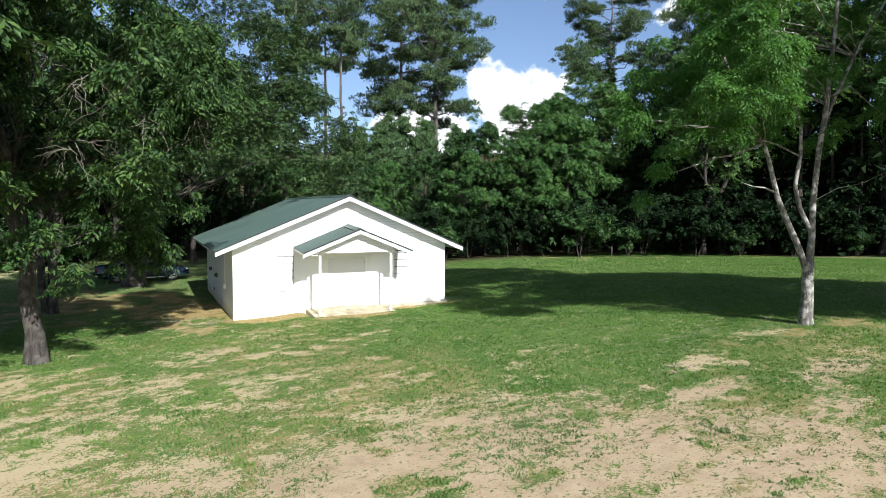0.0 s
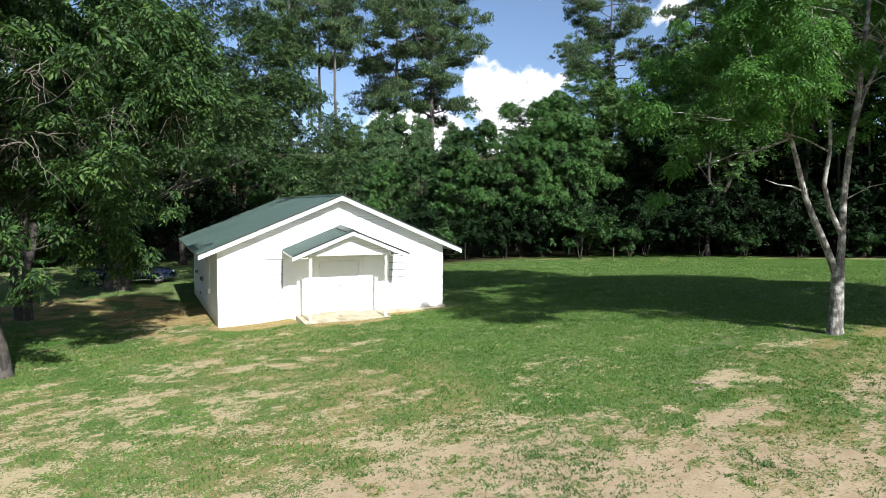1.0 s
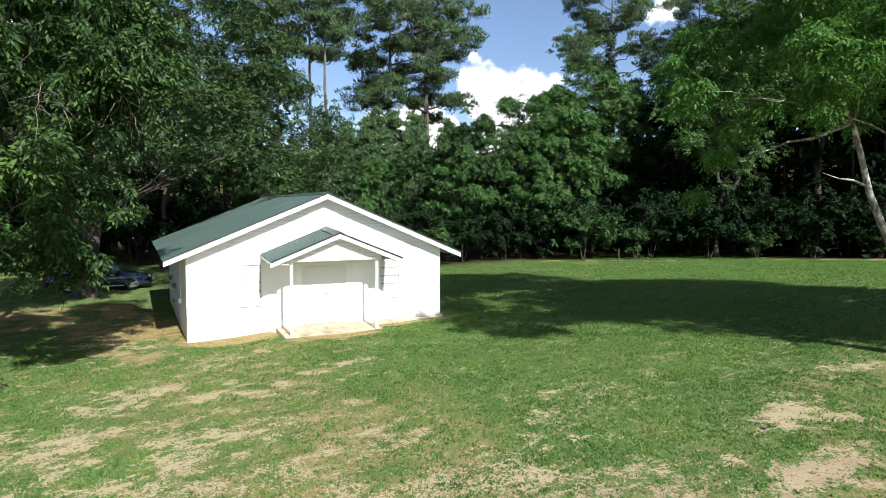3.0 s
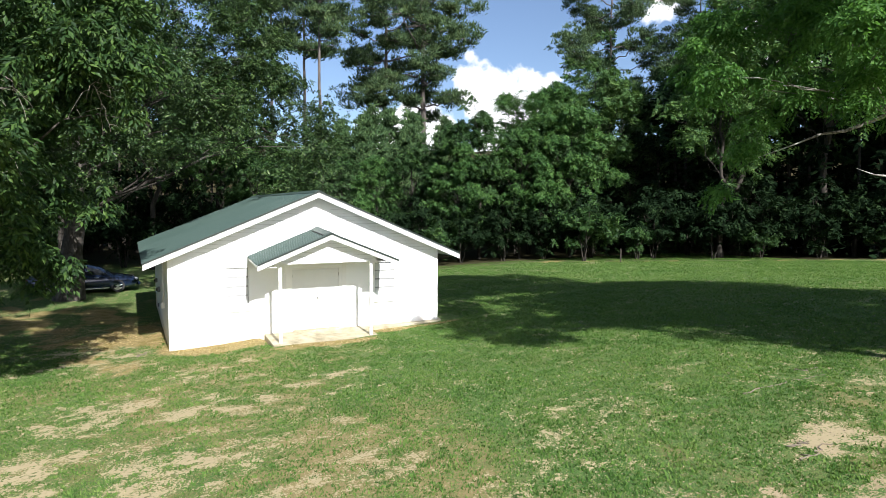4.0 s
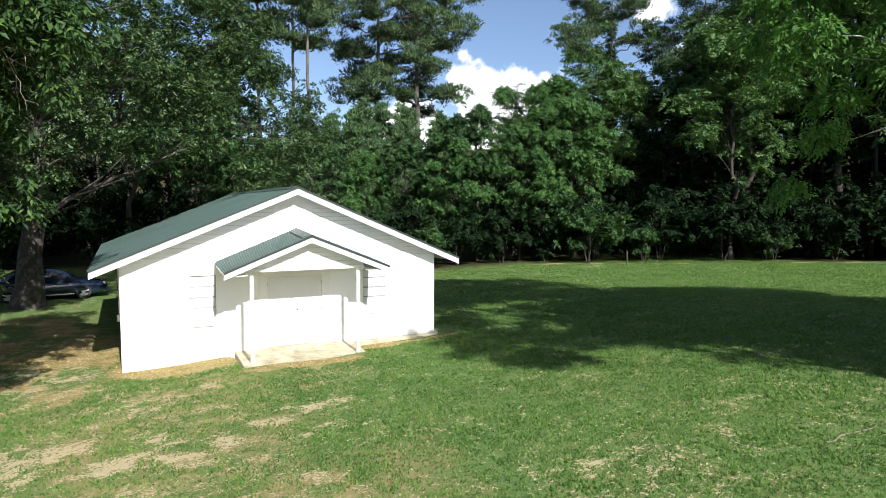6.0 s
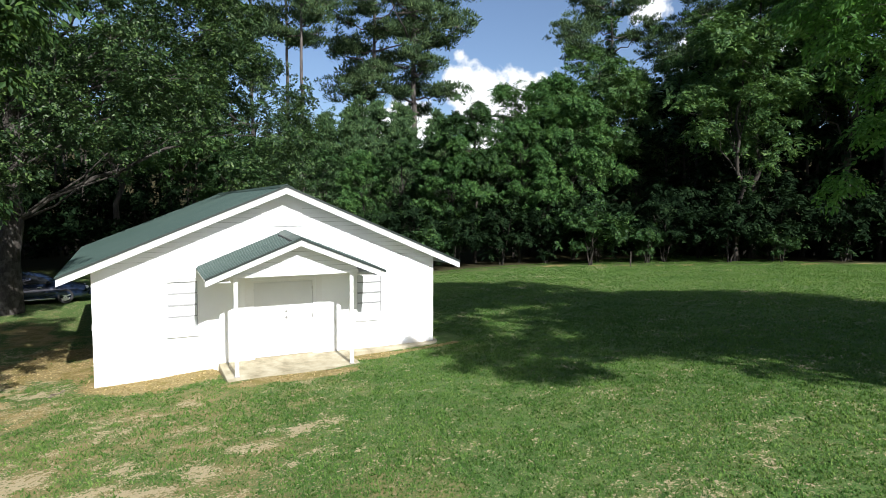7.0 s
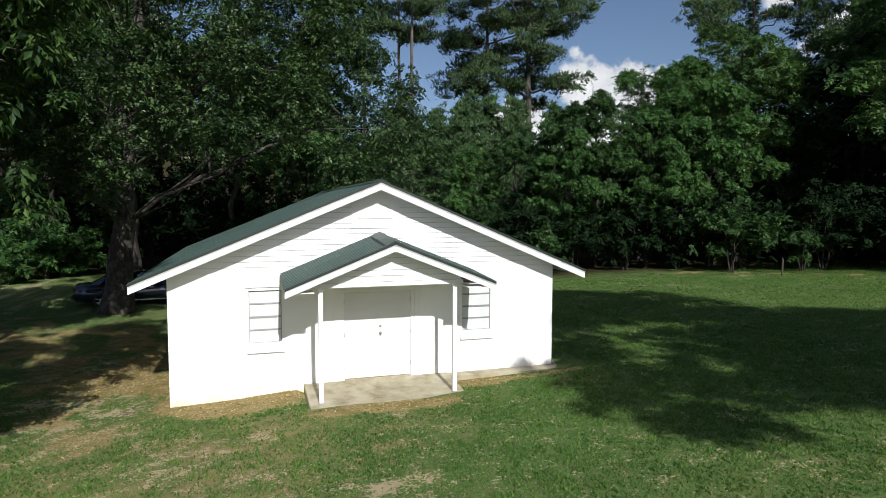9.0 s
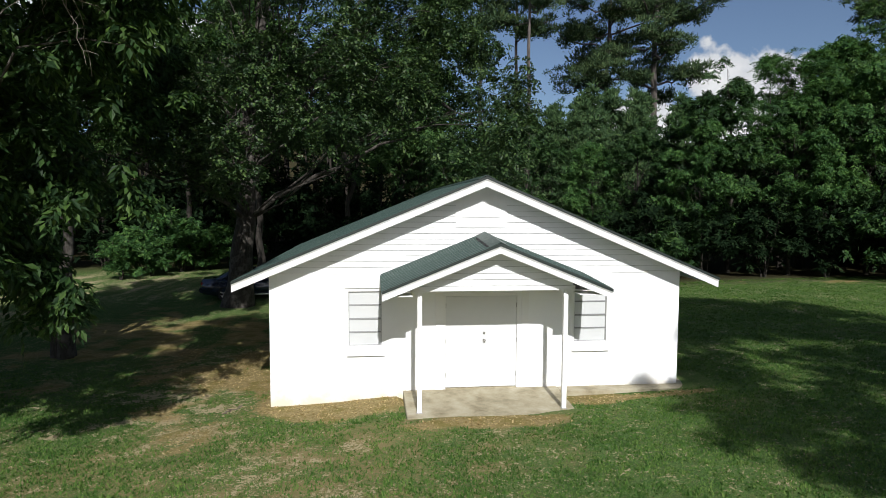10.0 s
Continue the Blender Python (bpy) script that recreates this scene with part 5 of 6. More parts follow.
EDGE_A, EDGE_B, EDGE_C = "woodland broadleaf tree leafy to the ground", "light green woodland tree at the lawn's edge", "tall shaded woodland tree with a high crown"
for me, name, label, rows in (
    (wood_a, "woodland_tree", EDGE_A, ((24.6, 20.4, 0, 0.8), (18.3, 20.5, 70, 0.93), (14.0, 23.5, 200, 0.72), (8.0, 27.0, 310, 0.75), (3.0, 27.0, 20, 0.7))),
    (wood_b, "woodland_tree", EDGE_B, ((25.2, 18.2, 30, 0.95), (26.8, 22.5, 190, 1.15), (20.8, 18.6, 110, 0.80), (11.5, 24.5, 290, 0.66), (16.0, 19.5, 350, 0.72))),
    (wood_c, "woodland_tree", EDGE_C, ((36.5, 12.0, 0, 1.2), (40.0, 7.5, 60, 1.35), (43.5, 3.0, 130, 1.35), (39.5, 16.5, 210, 1.1), (46.0, 11.0, 280, 1.5), (47.0, -2.0, 20, 1.3), (42.5, 22.0, 100, 1.1),
                                      (-4.0, 29.0, 20, 1.05), (-9.5, 27.5, 150, 1.1), (-0.5, 31.5, 230, 1.0), (-14.5, 29.5, 310, 1.0), (-19.0, 35.0, 100, 1.0), (-31.0, 25.0, 160, 1.0), (-11.0, 36.0, 300, 1.1), (1.5, 36.0, 70, 0.9),
                                       (-28.0, 2.0, 190, 0.8), (4.6, 33.0, 250, 0.62), (8.2, 40.0, 10, 0.6), (29.5, 20.5, 200, 0.95), (33.5, 11.0, 320, 0.9))),
    (feather, "feathery_tree", "slender tree with flat feathery leaf sprays", ((22.3, 21.4, 0, 1.07), (24.4, 22.6, 130, 1.1))),
    (spire, "woodland_tree", "tapering light green tree at the wood's edge", ((31.0, 26.4, 0, 1.0),)),
    (shrub, "shrub", "bushy green shrub at the wood's edge", ((23.4, 14.2, 0, 1.15), (27.4, 13.2, 60, 0.75), (13.6, 18.6, 290, 0.9), (34.5, 8.4, 20, 0.6),
                                                             (-23.5, 25.0, 270, 1.1), (-12.0, 33.0, 330, 1.2), (40.4, 3.0, 45, 0.6))),
    (sunny, "shrub", "sunlit light green shrub at the wood's edge", ((-16.6, 23.6, 150, 0.75), (-15.6, 25.6, 10, 0.7), (-14.6, 28.0, 210, 1.15), (-16.8, 27.0, 300, 0.9), (-13.2, 29.6, 40, 0.9))),
    (dark_shrub, "holly_bush", "bush at the wood's edge with shade put into its leaf colour", ((12.6, 19.6, 0, 1.0), (15.6, 18.4, 60, 0.9), (18.9, 18.0, 120, 1.0), (22.0, 17.2, 180, 1.0), (25.4, 15.8, 240, 1.0), (29.2, 13.4, 300, 1.1), (32.2, 10.6, 30, 1.1),
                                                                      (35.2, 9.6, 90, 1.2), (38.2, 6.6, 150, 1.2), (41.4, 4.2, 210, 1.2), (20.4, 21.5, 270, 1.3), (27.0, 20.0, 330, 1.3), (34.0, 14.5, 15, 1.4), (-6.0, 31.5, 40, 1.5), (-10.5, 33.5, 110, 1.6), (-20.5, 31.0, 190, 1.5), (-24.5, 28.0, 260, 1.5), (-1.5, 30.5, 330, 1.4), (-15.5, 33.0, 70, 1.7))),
    (young, "young_pine", "young pine with soft green needles", ((10.4, 35.0, 0, 0.85), (15.2, 38.5, 90, 1.0), (18.8, 35.0, 200, 1.0), (13.2, 32.0, 300, 0.85), (12.8, 37.5, 60, 0.95), (17.4, 31.5, 20, 0.85), (21.6, 33.0, 170, 0.95), (7.4, 36.0, 250, 0.8), (14.6, 33.6, 10, 1.0), (17.6, 37.5, 80, 1.05), (11.4, 33.4, 140, 0.85), (20.4, 37.0, 230, 1.02), (34.0, 20.5, 150, 1.1))),
    (tall_a, "pine_tree", "tall mature pine with layered crown", ((22.4, 39.0, 0, 1.08), (41.5, 32.2, 120, 0.9))),
    (tall_b, "pine_tree", "tall mature pine with bare lower trunk", ((18.6, 41.5, 40, 1.05), (46.0, 24.0, 160, 0.84), (43.0, 17.0, 260, 0.8))),
    (slim, "pine_tree", "slender pine with a bare pole trunk", ((9.0, 31.6, 0, 1.0), (7.6, 44.0, 130, 1.15), (12.0, 47.0, 220, 1.2), (50.0, 14.0, 310, 0.9), (41.4, 1.6, 170, 0.7))),
):
    for x, y, turn, sc in rows:
        plant(name, me, (x, y), label, "shrub" if name in ("shrub", "holly_bush") else "tree", turn, sc, "woods round the lawn")

# vine that climbs the eastern pine
def climbing_vine(x, y, low, high):
    rng = np.random.RandomState(52)
    z = low + (high - low) * rng.rand(150) ** 1.2
    a = rng.rand(150) * 2 * np.pi
    r = 0.3 + 0.35 * rng.rand(150) * (1.2 - (z - low) / (high - low))
    cl = np.stack([np.cos(a) * r, np.sin(a) * r, z], 1)
    c, out, up, L = scatter_leaves(rng, cl, np.full(150, 0.35), 9000, 0.2, 1.0, 0.5, 6, 2.0)
    wood = Wood()
    wood.add(np.stack([0.36 * np.cos(np.linspace(0, 9, 30)), 0.36 * np.sin(np.linspace(0, 9, 30)), np.linspace(-0.2, high, 30)], 1), 0.03, 0.008, 5)
    plant("climbing_vine", (wood.mesh("stem", M_BARK_SHADE), leaf_mesh("crown", c, out, up, L, L * 0.6, M_LEAF_WOOD, 0.18, True)), (x, y), "bright green vine climbing a pine's trunk", "vine")


climbing_vine(41.5, 32.2, 9.0, 23.0)

# trees on the road side of the lawn, which shade its far half
side_tree = broadleaf(41, 12, 0.25, (0, 0), (4.4, 4.2), 3.0, 100000, 0.22, M_BARK_OAK, M_LEAF_HICK, 0.9, 230, width=0.45, droop=0.6)
for x, y, turn, sc in ((13.8, -20.6, 120, 1.2), (-15.6, -9.6, 200, 1.3)):
    plant("shade_tree", side_tree, (x, y), "leafy tree beside the lawn", "tree", turn, sc, "woods round the lawn")


# far woods: one mass of trunks and foliage round the clearing, shade put into their colour
def far_woods():
    rng = np.random.RandomState(77)
    cl, cr, wood = [], [], Wood()
    for az in np.arange(-75, 92, 1.0):
        for row in range(3):
            a = radians(az + rng.randn() * 0.8)
            dist = (60 if az < 40 else 51) + row * 7 + rng.rand() * 5
            x, y = -5 + math.sin(a) * dist, -15 + math.cos(a) * dist
            top = 17.0 if az < 12 else (9.0 if az < 33 else (10.0 if az < 50 else 15.0))
            z0 = gz(x, y)
            wood.add(np.array([(x, y, z0 - 0.3), (x + 0.2, y, z0 + top * 0.4), (x, y + 0.2, z0 + top * 0.85)]), 0.2, 0.05, 6)
            for _ in range(12 if az < 38 else 20):
                cl.append((x + rng.randn() * 1.8, y + rng.randn() * 1.8, z0 + 0.6 + (top - 1.2) * rng.rand() ** 1.3))
                cr.append(1.6 * (0.7 + 0.6 * rng.rand()))
    c, out, up, L = scatter_leaves(rng, np.array(cl), np.array(cr), 200000, 0.58, 0.9, 0.2)
    holder = thing("far_woods", (0, 0, 0), "dense mixed woods behind the clearing with shade put into their colour", "woods", "", "stuff")
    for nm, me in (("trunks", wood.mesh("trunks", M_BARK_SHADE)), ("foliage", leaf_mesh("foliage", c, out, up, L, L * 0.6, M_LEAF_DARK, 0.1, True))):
        o = new(nm, me)
        o.parent = holder
        tagged(o, "", "", "", "stuff")


far_woods()


# ---- car under the oak ----
def build_car(at, turn):
    car = thing("car", (at[0], at[1], gz(at[0], at[1])), "dark blue sedan parked in the shade under the oak", "car", turn=turn)
    paint = Mat("car_paint")
    fl = paint.noise(400, 2, 0.5)
    m_paint = paint.done(paint.mix(fl, (0.012, 0.022, 0.05), (0.016, 0.028, 0.06)), 0.22, 0.2, 0.5)
    paint.p.inputs["Coat Weight"].default_value = 0.8
    m_glass = plain("tinted_glass", (0.012, 0.015, 0.018), 0.06)
    m_lamp = plain("headlamp_glass", (0.6, 0.62, 0.65), 0.1)
    m_red = plain("tail_lamp_red", (0.28, 0.015, 0.012), 0.2)

    def loft(stations):
        bm = bmesh.new()
        rings = []
        for ring in stations:
            rings.append([bm.verts.new(p) for p in ring])
        n = len(rings[0])
        for a, b in zip(rings[:-1], rings[1:]):
            for i in range(n):
                bm.faces.new((a[i], a[(i + 1) % n], b[(i + 1) % n], b[i]))
        bm.faces.new(rings[0][::-1])
        bm.faces.new(rings[-1])
        bmesh.ops.recalc_face_normals(bm, faces=bm.faces[:])
        for f in bm.faces:
            f.smooth = True
        return bm

    low = []
    for x, w, zb, belt, crown in ((-2.55, 0.62, 0.42, 0.86, 0.90), (-2.45, 0.82, 0.30, 0.95, 1.0), (-1.9, 0.90, 0.22, 0.98, 1.04), (-1.0, 0.92, 0.20, 0.94, 1.0),
                                  (0.3, 0.92, 0.20, 0.92, 0.97), (1.1, 0.92, 0.20, 0.90, 0.98), (1.8, 0.90, 0.22, 0.82, 0.90), (2.3, 0.82, 0.26, 0.72, 0.79), (2.55, 0.62, 0.34, 0.62, 0.66)):
        low.append([(x, -w * 0.86, zb), (x, -w * 0.98, zb + 0.12), (x, -w, (zb + belt) / 2), (x, -w * 0.95, belt), (x, -w * 0.5, crown - 0.02), (x, 0, crown),
                    (x, w * 0.5, crown - 0.02), (x, w * 0.95, belt), (x, w, (zb + belt) / 2), (x, w * 0.98, zb + 0.12), (x, w * 0.86, zb)])
    body = part("body", loft(low), m_paint, car)
    cab = []
    for x, wb, wt, zb, zt in ((-1.95, 0.78, 0.70, 0.92, 0.98), (-1.25, 0.82, 0.62, 0.92, 1.36), (-0.5, 0.84, 0.62, 0.90, 1.45), (0.2, 0.84, 0.62, 0.88, 1.44), (0.75, 0.82, 0.62, 0.88, 1.30), (1.35, 0.78, 0.70, 0.88, 0.95)):
        cab.append([(x, -wb, zb), (x, -(wb + wt) / 2 - 0.01, (zb + zt) / 2), (x, -wt, zt - 0.04), (x, -wt * 0.7, zt), (x, 0, zt + 0.02), (x, wt * 0.7, zt), (x, wt, zt - 0.04),
                    (x, (wb + wt) / 2 + 0.01, (zb + zt) / 2), (x, wb, zb)])
    part("cabin", loft(cab), m_paint, car)
    for sgn in (-1, 1):
        for xs in (((-1.55, 0.99), (-1.18, 1.31), (-0.45, 1.38), (-0.45, 0.97)), ((-0.38, 0.97), (-0.38, 1.38), (0.2, 1.36), (0.68, 1.22), (1.02, 0.97))):
            bm = bmesh.new()
            def side(x, z):
                return sgn * (0.845 - (z - 0.9) * 0.46 + 0.012)
            vs = [bm.verts.new((x, side(x, z), z)) for x, z in xs]
            ws = [bm.verts.new((x, side(x, z) - sgn * 0.03, z)) for x, z in xs]
            bm.faces.new(vs)
            bm.faces.new(ws[::-1])
            for i in range(len(vs)):
                bm.faces.new((vs[i], ws[i], ws[(i + 1) % len(vs)], vs[(i + 1) % len(vs)]))
            bmesh.ops.recalc_face_normals(bm, faces=bm.faces[:])
            part("side_window", bm, m_glass, car)
        part("mirror", box_bm(0.75, 0.9, min(sgn * 0.9, sgn * 1.06), max(sgn * 0.9, sgn * 1.06), 0.95, 1.08, 0.03), m_paint, car)
        part("headlight", box_bm(2.2, 2.47, min(sgn * 0.45, sgn * 0.74), max(sgn * 0.45, sgn * 0.74), 0.6, 0.73, 0.03), m_lamp, body, "clear headlight")
        part("tail_light", box_bm(-2.53, -2.3, min(sgn * 0.5, sgn * 0.8), max(sgn * 0.5, sgn * 0.8), 0.72, 0.88, 0.03), m_red, body, "red tail light")
        part("sill_trim", box_bm(-1.1, 1.1, min(sgn * 0.9, sgn * 0.935), max(sgn * 0.9, sgn * 0.935), 0.24, 0.29, 0.008), M_ALLOY, body, "bright sill strip")
        for hx in (-0.62, 0.42):
            part("door_handle", box_bm(hx, hx + 0.2, min(sgn * 0.9, sgn * 0.945), max(sgn * 0.9, sgn * 0.945), 0.80, 0.83, 0.008), M_ALLOY, body, "bright door handle")
    part("bumper", box_bm(2.42, 2.6, -0.7, 0.7, 0.3, 0.5, 0.05), m_paint, car)
    part("bumper", box_bm(-2.62, -2.44, -0.7, 0.7, 0.36, 0.6, 0.05), m_paint, car)
    for wx in (-1.48, 1.50):
        for sgn in (-1, 1):
            wy = sgn * 0.80
            bm = bmesh.new()
            prof = [(0.22, -0.1), (0.31, -0.11), (0.335, -0.07), (0.335, 0.07), (0.31, 0.11), (0.22, 0.1)]
            seg = 28
            rings = [[bm.verts.new((wx + r * math.cos(2 * math.pi * k / seg), wy + y, 0.335 + r * math.sin(2 * math.pi * k / seg))) for k in range(seg)] for r, y in prof]
            for a, b in zip(rings, rings[1:] + rings[:1]):
                for k in range(seg):
                    bm.faces.new((a[k], a[(k + 1) % seg], b[(k + 1) % seg], b[k]))
            bmesh.ops.recalc_face_normals(bm, faces=bm.faces[:])
            wheel = part("wheel", bm, M_BLACK, car, "black tyre")
            yo = wy + sgn * 0.085
            bits = [cyl_bm((wx, yo - sgn * 0.05, 0.335), (wx, yo + sgn * 0.012, 0.335), 0.06, sides=16)]
            for k in range(5):
                a = 2 * math.pi * k / 5 + 0.3
                b = box_bm(0.03, 0.225, -0.028, 0.028, -0.012, 0.012, 0.006)
                bmesh.ops.transform(b, matrix=pose(wx, yo, 0.335, 90, 0, 0) @ pose(0, 0, 0, 0, 0, math.degrees(a)), verts=b.verts[:])
                bits.append(b)
            part("rim", join_bm(*bits, cyl_bm((wx, yo - sgn * 0.09, 0.335), (wx, yo - sgn * 0.08, 0.335), 0.22, sides=24)), M_ALLOY, wheel, "five-spoke alloy rim")
    return car


build_car((-7.75, 16.95), 8)

# ---- small things on the lawn ----
stake = thing("stake", (24.4, 11.7, gz(24.4, 11.7)), "thin weathered wooden stake at the lawn's edge", "stake")
part("shaft", box_bm(-0.035, 0.035, -0.035, 0.035, -0.3, 0.9, 0.008), M_WOODPOST, stake)
part("point", cyl_bm((0, 0, 0.9), (0, 0, 0.97), 0.045, 0.01, 4), M_WOODPOST, stake)

M_STICK = plain("dry_stick", (0.24, 0.2, 0.15), 0.85, 0.0, 0.35, 15)


def stick(points, r):
    rng = np.random.RandomState(int(abs(points[0][0] * 100)) + 3)
    pts = np.array([(x, y, gz(x, y) + r * 0.7) for x, y in points])
    t = np.linspace(0, len(pts) - 1, 12)
    fine = np.stack([np.interp(t, np.arange(len(pts)), pts[:, k]) for k in range(3)], 1)
    fine[1:-1, :2] += rng.randn(10, 2) * 0.05
    fine[:, 2] = ground_z(fine[:, 0], fine[:, 1]) + r * 0.6
    w = Wood()
    w.add(fine, r, r * 0.4, 6)
    ob = new("stick", w.mesh("stick", M_STICK))
    tagged(ob, "dry fallen stick lying on the grass", "stick", "fallen sticks")


for pts, r in (([(4.85, -12.45), (5.8, -12.55), (6.9, -12.75)], 0.013), ([(6.75, -12.2), (7.3, -12.4)], 0.012), ([(3.0, -14.8), (3.4, -14.7), (3.9, -14.7)], 0.014),
               ([(3.35, -14.4), (3.7, -14.45)], 0.014), ([(-5.4, -0.35), (-5.2, 0.1)], 0.02)):
    stick(pts, r)


# turf: blades in tufts, thick where the soil is covered
def grass(seed, count, x0, x1, y0, y1, height, near, label):
    rng = np.random.RandomState(seed)
    x, y = x0 + (x1 - x0) * rng.rand(count), y0 + (y1 - y0) * rng.rand(count)
    keep = bare_fine(x, y) + 0.9 * litter_amount(x, y) + 0.28 * dry_amount(x, y) < 0.44 + 0.14 * rng.randn(count)
    keep &= ~((x > -1.75) & (x < 1.75) & (y > -1.62)) & ~((x > 1.6) & (x < 5.4) & (y > -0.5) & (y < 0.9)) & ~((x > -4.6) & (x < 4.6) & (y > -0.05) & (y < 12))
    close = (x < 11.5 + 0.8 * rng.randn(count)) & (y < 2.5 + 1.6 * rng.randn(count))      # the two stands merge
    keep &= close if near else ~close
    x, y = x[keep], y[keep]
    lump = fbm(x, y, 4.2, 2, 67) + 0.11 * rng.randn(len(x)) > 0.31      # tufts with thatch between them
    x, y = x[lump], y[lump]
    n, k = len(x), 3
    bx, by = np.repeat(x, k) + rng.randn(n * k) * 0.025, np.repeat(y, k) + rng.randn(n * k) * 0.025
    bz = ground_z(bx, by) + (-0.004 if near else 0.006)
    a = rng.rand(n * k) * 2 * np.pi
    patch = 0.6 + 0.8 * fbm(bx, by, 0.8, 3, 61)
    h = height * (0.5 + rng.rand(n * k)) * patch
    lean = h * (0.3 + 0.9 * rng.rand(n * k))
    w = 0.007 + 0.012 * rng.rand(n * k)
    base = np.stack([bx, by, bz], 1)
    side = np.stack([-np.sin(a) * w, np.cos(a) * w, 0 * a], 1)
    tip = base + np.stack([np.cos(a) * lean, np.sin(a) * lean, h], 1)
    co = np.stack([base - side, base + side, tip], 1).reshape(-1, 3)
    me = quad_mesh("grass", co, np.arange(len(co)).reshape(-1, 3))
    me.materials.append(M_GRASSBLADE)
    tagged(new("grass", me), label, "grass", "", "stuff")


grass(91, 255000, -12, 14, -20.5, 6, 0.036, True, "short mown grass blades")
grass(92, 150000, 4.7, 36, -16, 17, 0.036, False, "short mown grass blades")


def straw():
    """Dead, flattened blades where the turf thins out to soil."""
    rng = np.random.RandomState(37)
    n = 90000
    x, y = -12 + 22 * rng.rand(n), -17.5 + 17 * rng.rand(n)
    b = bare_fine(x, y)
    keep = (b > 0.28 + 0.1 * rng.randn(n)) & (b < 0.75) & ~((x > -4.7) & (x < 5.4) & (y > -1.65))
    x, y = x[keep], y[keep]
    n = len(x)
    a, h = rng.rand(n) * 2 * np.pi, 0.006 + 0.016 * rng.rand(n)
    w, lean = 0.003 + 0.004 * rng.rand(n), 0.03 + 0.05 * rng.rand(n)
    base = np.stack([x, y, ground_z(x, y) + 0.004], 1)
    side = np.stack([-np.sin(a) * w, np.cos(a) * w, 0 * a], 1)
    tip = base + np.stack([np.cos(a) * lean, np.sin(a) * lean, h], 1)
    co = np.stack([base - side, base + side, tip], 1).reshape(-1, 3)
    me = quad_mesh("straw", co, np.arange(len(co)).reshape(-1, 3))
    me.materials.append(leaf("straw_blades", (0.2, 0.15, 0.075), (0.38, 0.31, 0.17), (0.56, 0.48, 0.3), 0.2, 0.8, 0.04))
    tagged(new("dead_grass", me), "dry straw-coloured grass at the bare patches", "grass", "", "stuff")


straw()


def weed_tufts():
    """Low weeds in the bare soil: single sprigs and spreading mats of short blades."""
    rng = np.random.RandomState(23)
    n = 26000
    x, y = -10 + 19 * rng.rand(n), -20 + 9 * rng.rand(n)
    b = bare_fine(x, y)
    crowd = fbm(x, y, 0.9, 3, 95)
    keep = (b > 0.45) & (crowd + 0.14 * rng.randn(n) > 0.64)
    x, y, crowd = x[keep], y[keep], crowd[keep]
    n = len(x)
    spread = 0.012 + 0.085 * rng.rand(n) ** 2.5 * (0.5 + 2.0 * np.clip(crowd - 0.5, 0, 0.4))
    k = np.clip((spread * 420).astype(int), 5, 40)
    bx = np.repeat(x, k) + rng.randn(k.sum()) * np.repeat(spread, k)
    by = np.repeat(y, k) + rng.randn(k.sum()) * np.repeat(spread, k) * 0.8
    m = len(bx)
    a = rng.rand(m) * 2 * np.pi
    h = 0.012 + 0.028 * rng.rand(m)
    w = 0.006 + 0.008 * rng.rand(m)
    base = np.stack([bx, by, ground_z(bx, by) - 0.004], 1)
    side = np.stack([-np.sin(a) * w, np.cos(a) * w, 0 * a], 1)
    lean = h * (0.6 + rng.rand(m))
    tip = base + np.stack([np.cos(a) * lean, np.sin(a) * lean, h], 1)
    co = np.stack([base - side, base + side, tip], 1).reshape(-1, 3)
    me = quad_mesh("weeds", co, np.arange(len(co)).reshape(-1, 3))
    me.materials.append(leaf("weed_blades", (0.04, 0.085, 0.03), (0.075, 0.15, 0.045), (0.15, 0.23, 0.08), 0.25, 0.8, 0.04))
    tagged(new("weeds", me), "low green weeds scattered over the sandy soil", "weeds", "", "stuff")


weed_tufts()


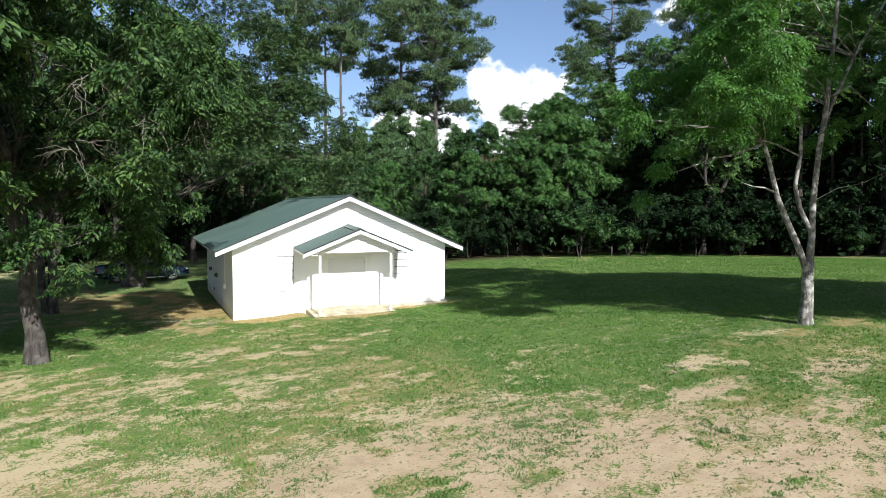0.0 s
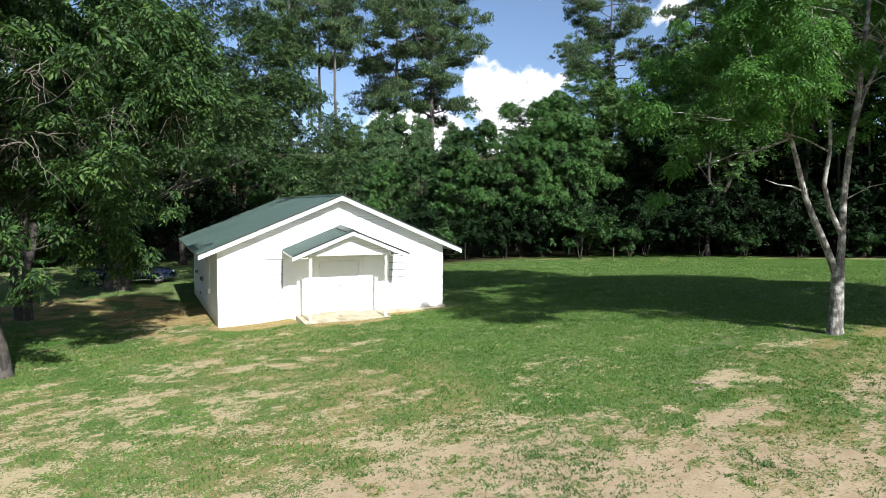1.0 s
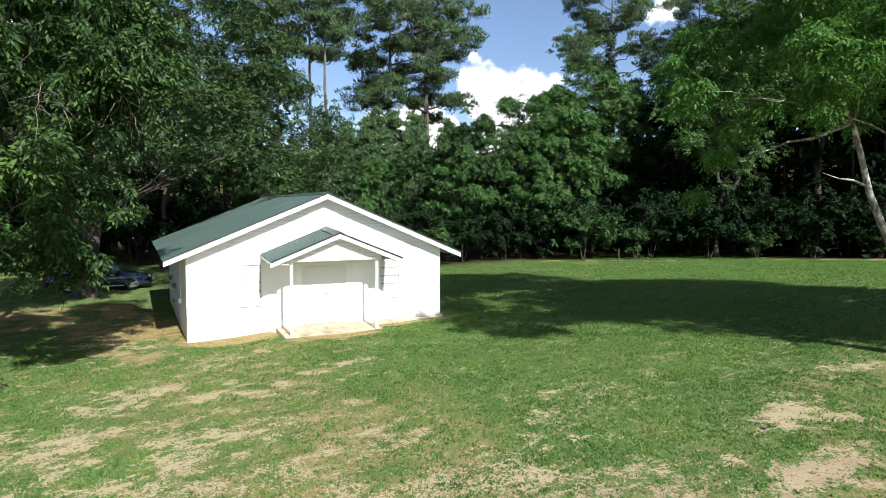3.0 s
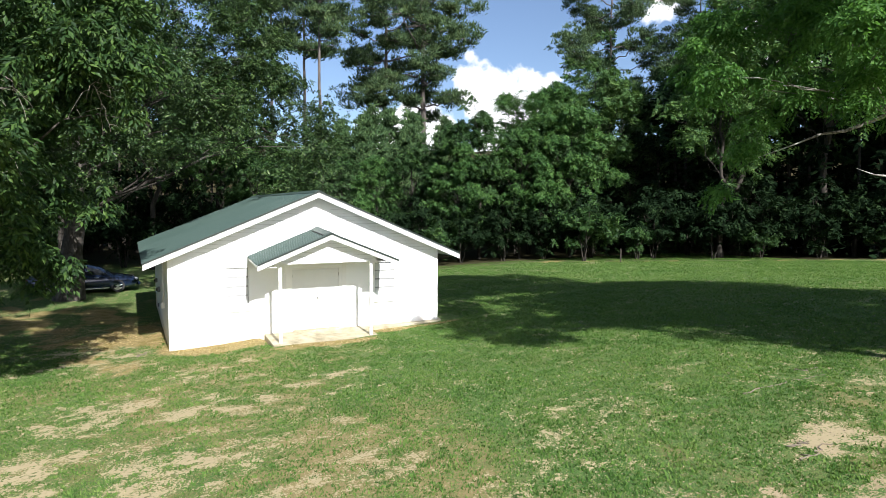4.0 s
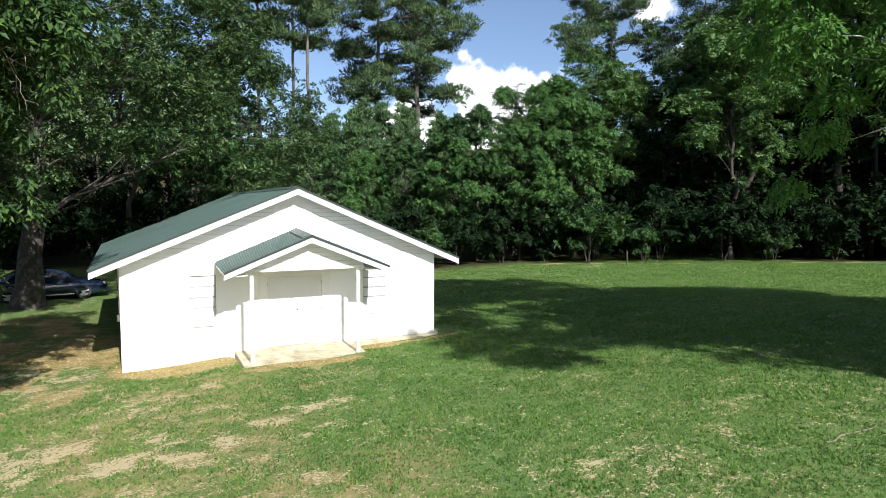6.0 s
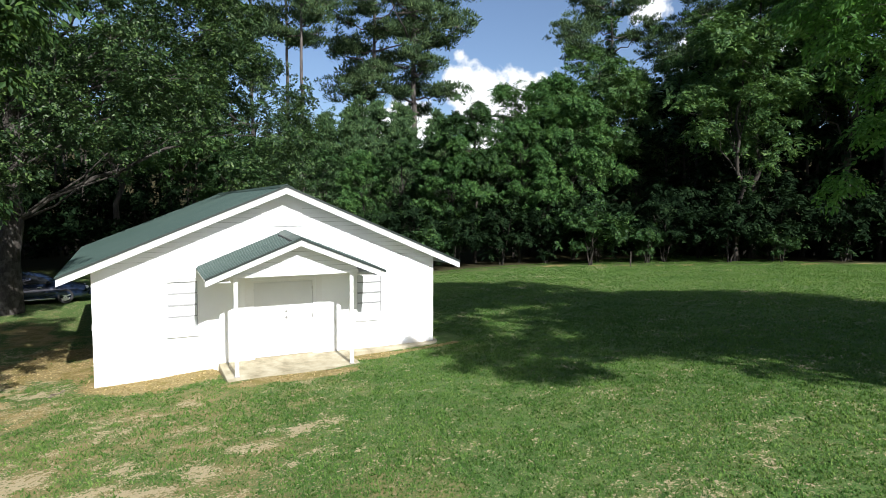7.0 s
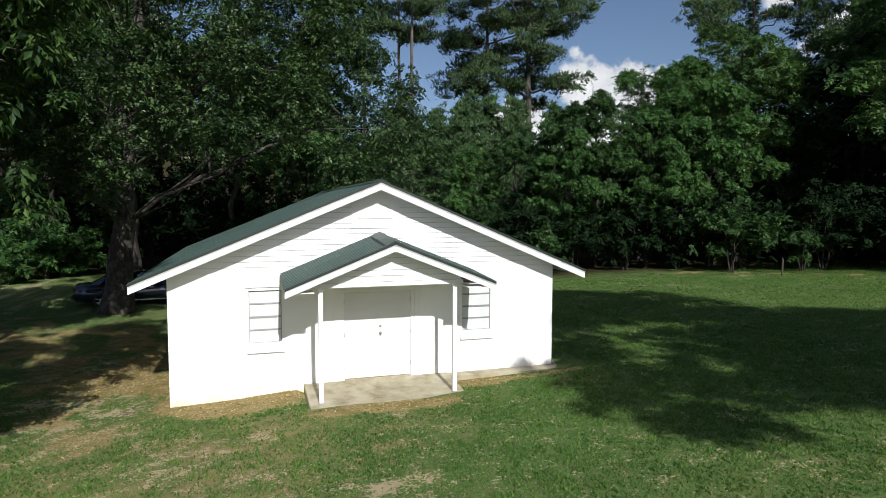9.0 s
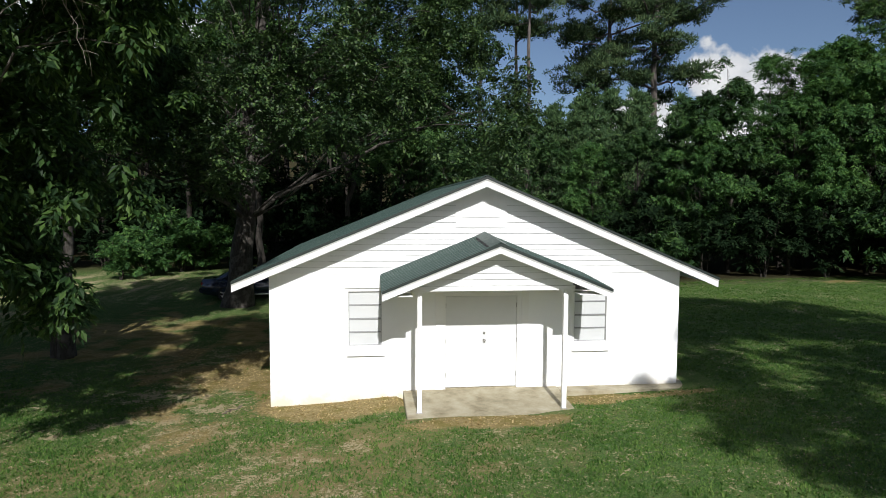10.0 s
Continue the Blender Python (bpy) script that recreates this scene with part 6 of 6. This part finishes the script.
def pebbles():
    rng = np.random.RandomState(8)
    n = 9000
    x, y = -9 + 15 * rng.rand(n), -19.5 + 6.5 * rng.rand(n)
    keep = bare_fine(x, y) > 0.5
    x, y = x[keep], y[keep]
    n = len(x)
    r = 0.005 + 0.014 * rng.rand(n) ** 3
    c = np.stack([x, y, ground_z(x, y) + r * 0.3], 1)
    shape = np.array([(1, 0, 0), (0, 1, 0), (-1, 0, 0), (0, -1, 0), (0, 0, 0.7), (0, 0, -0.7)], float)
    v = c[:, None] + shape[None] * r[:, None, None] * (0.7 + 0.6 * rng.rand(n, 6, 1))
    tri = np.array([(0, 1, 4), (1, 2, 4), (2, 3, 4), (3, 0, 4), (1, 0, 5), (2, 1, 5), (3, 2, 5), (0, 3, 5)])
    me = quad_mesh("pebbles", v.reshape(-1, 3), (tri[None] + 6 * np.arange(n)[:, None, None]).reshape(-1, 3))
    me.materials.append(plain("pebble_stone", (0.4, 0.32, 0.22), 0.9, 0.0, 0.6, 30))
    tagged(new("gravel", me), "loose small stones on the bare soil", "gravel", "", "stuff")


pebbles()


def litter():
    """Dry fallen leaves strewn by the wall and under the trees."""
    rng = np.random.RandomState(14)
    n = 60000
    x, y = -13 + 19 * rng.rand(n), -7 + 13 * rng.rand(n)
    keep = (x > -8) & (litter_amount(x, y) > 0.25 + 0.6 * rng.rand(n)) & ~((x > -4.55) & (x < 4.6) & (y > -0.02)) & ~((x > -1.72) & (x < 1.72) & (y > -1.6)) & ~((x > 1.7) & (x < 5.3) & (y > -0.45))
    x, y = x[keep][:9000], y[keep][:9000]
    n = len(x)
    c = np.stack([x, y, ground_z(x, y) + 0.012], 1)
    d = rng.randn(n, 3)
    d[:, 2] *= 0.25
    up = rng.randn(n, 3) * 0.35
    up[:, 2] += 1
    L = 0.025 + 0.045 * rng.rand(n)
    me = leaf_mesh("litter", c, d, up, L, L * 0.6, leaf("dry_leaves", (0.2, 0.14, 0.06), (0.39, 0.29, 0.135), (0.58, 0.46, 0.25), 0.1, 0.8, 0.04))
    tagged(new("leaf_litter", me), "dry brown fallen leaves on the soil", "leaves", "", "stuff")


litter()
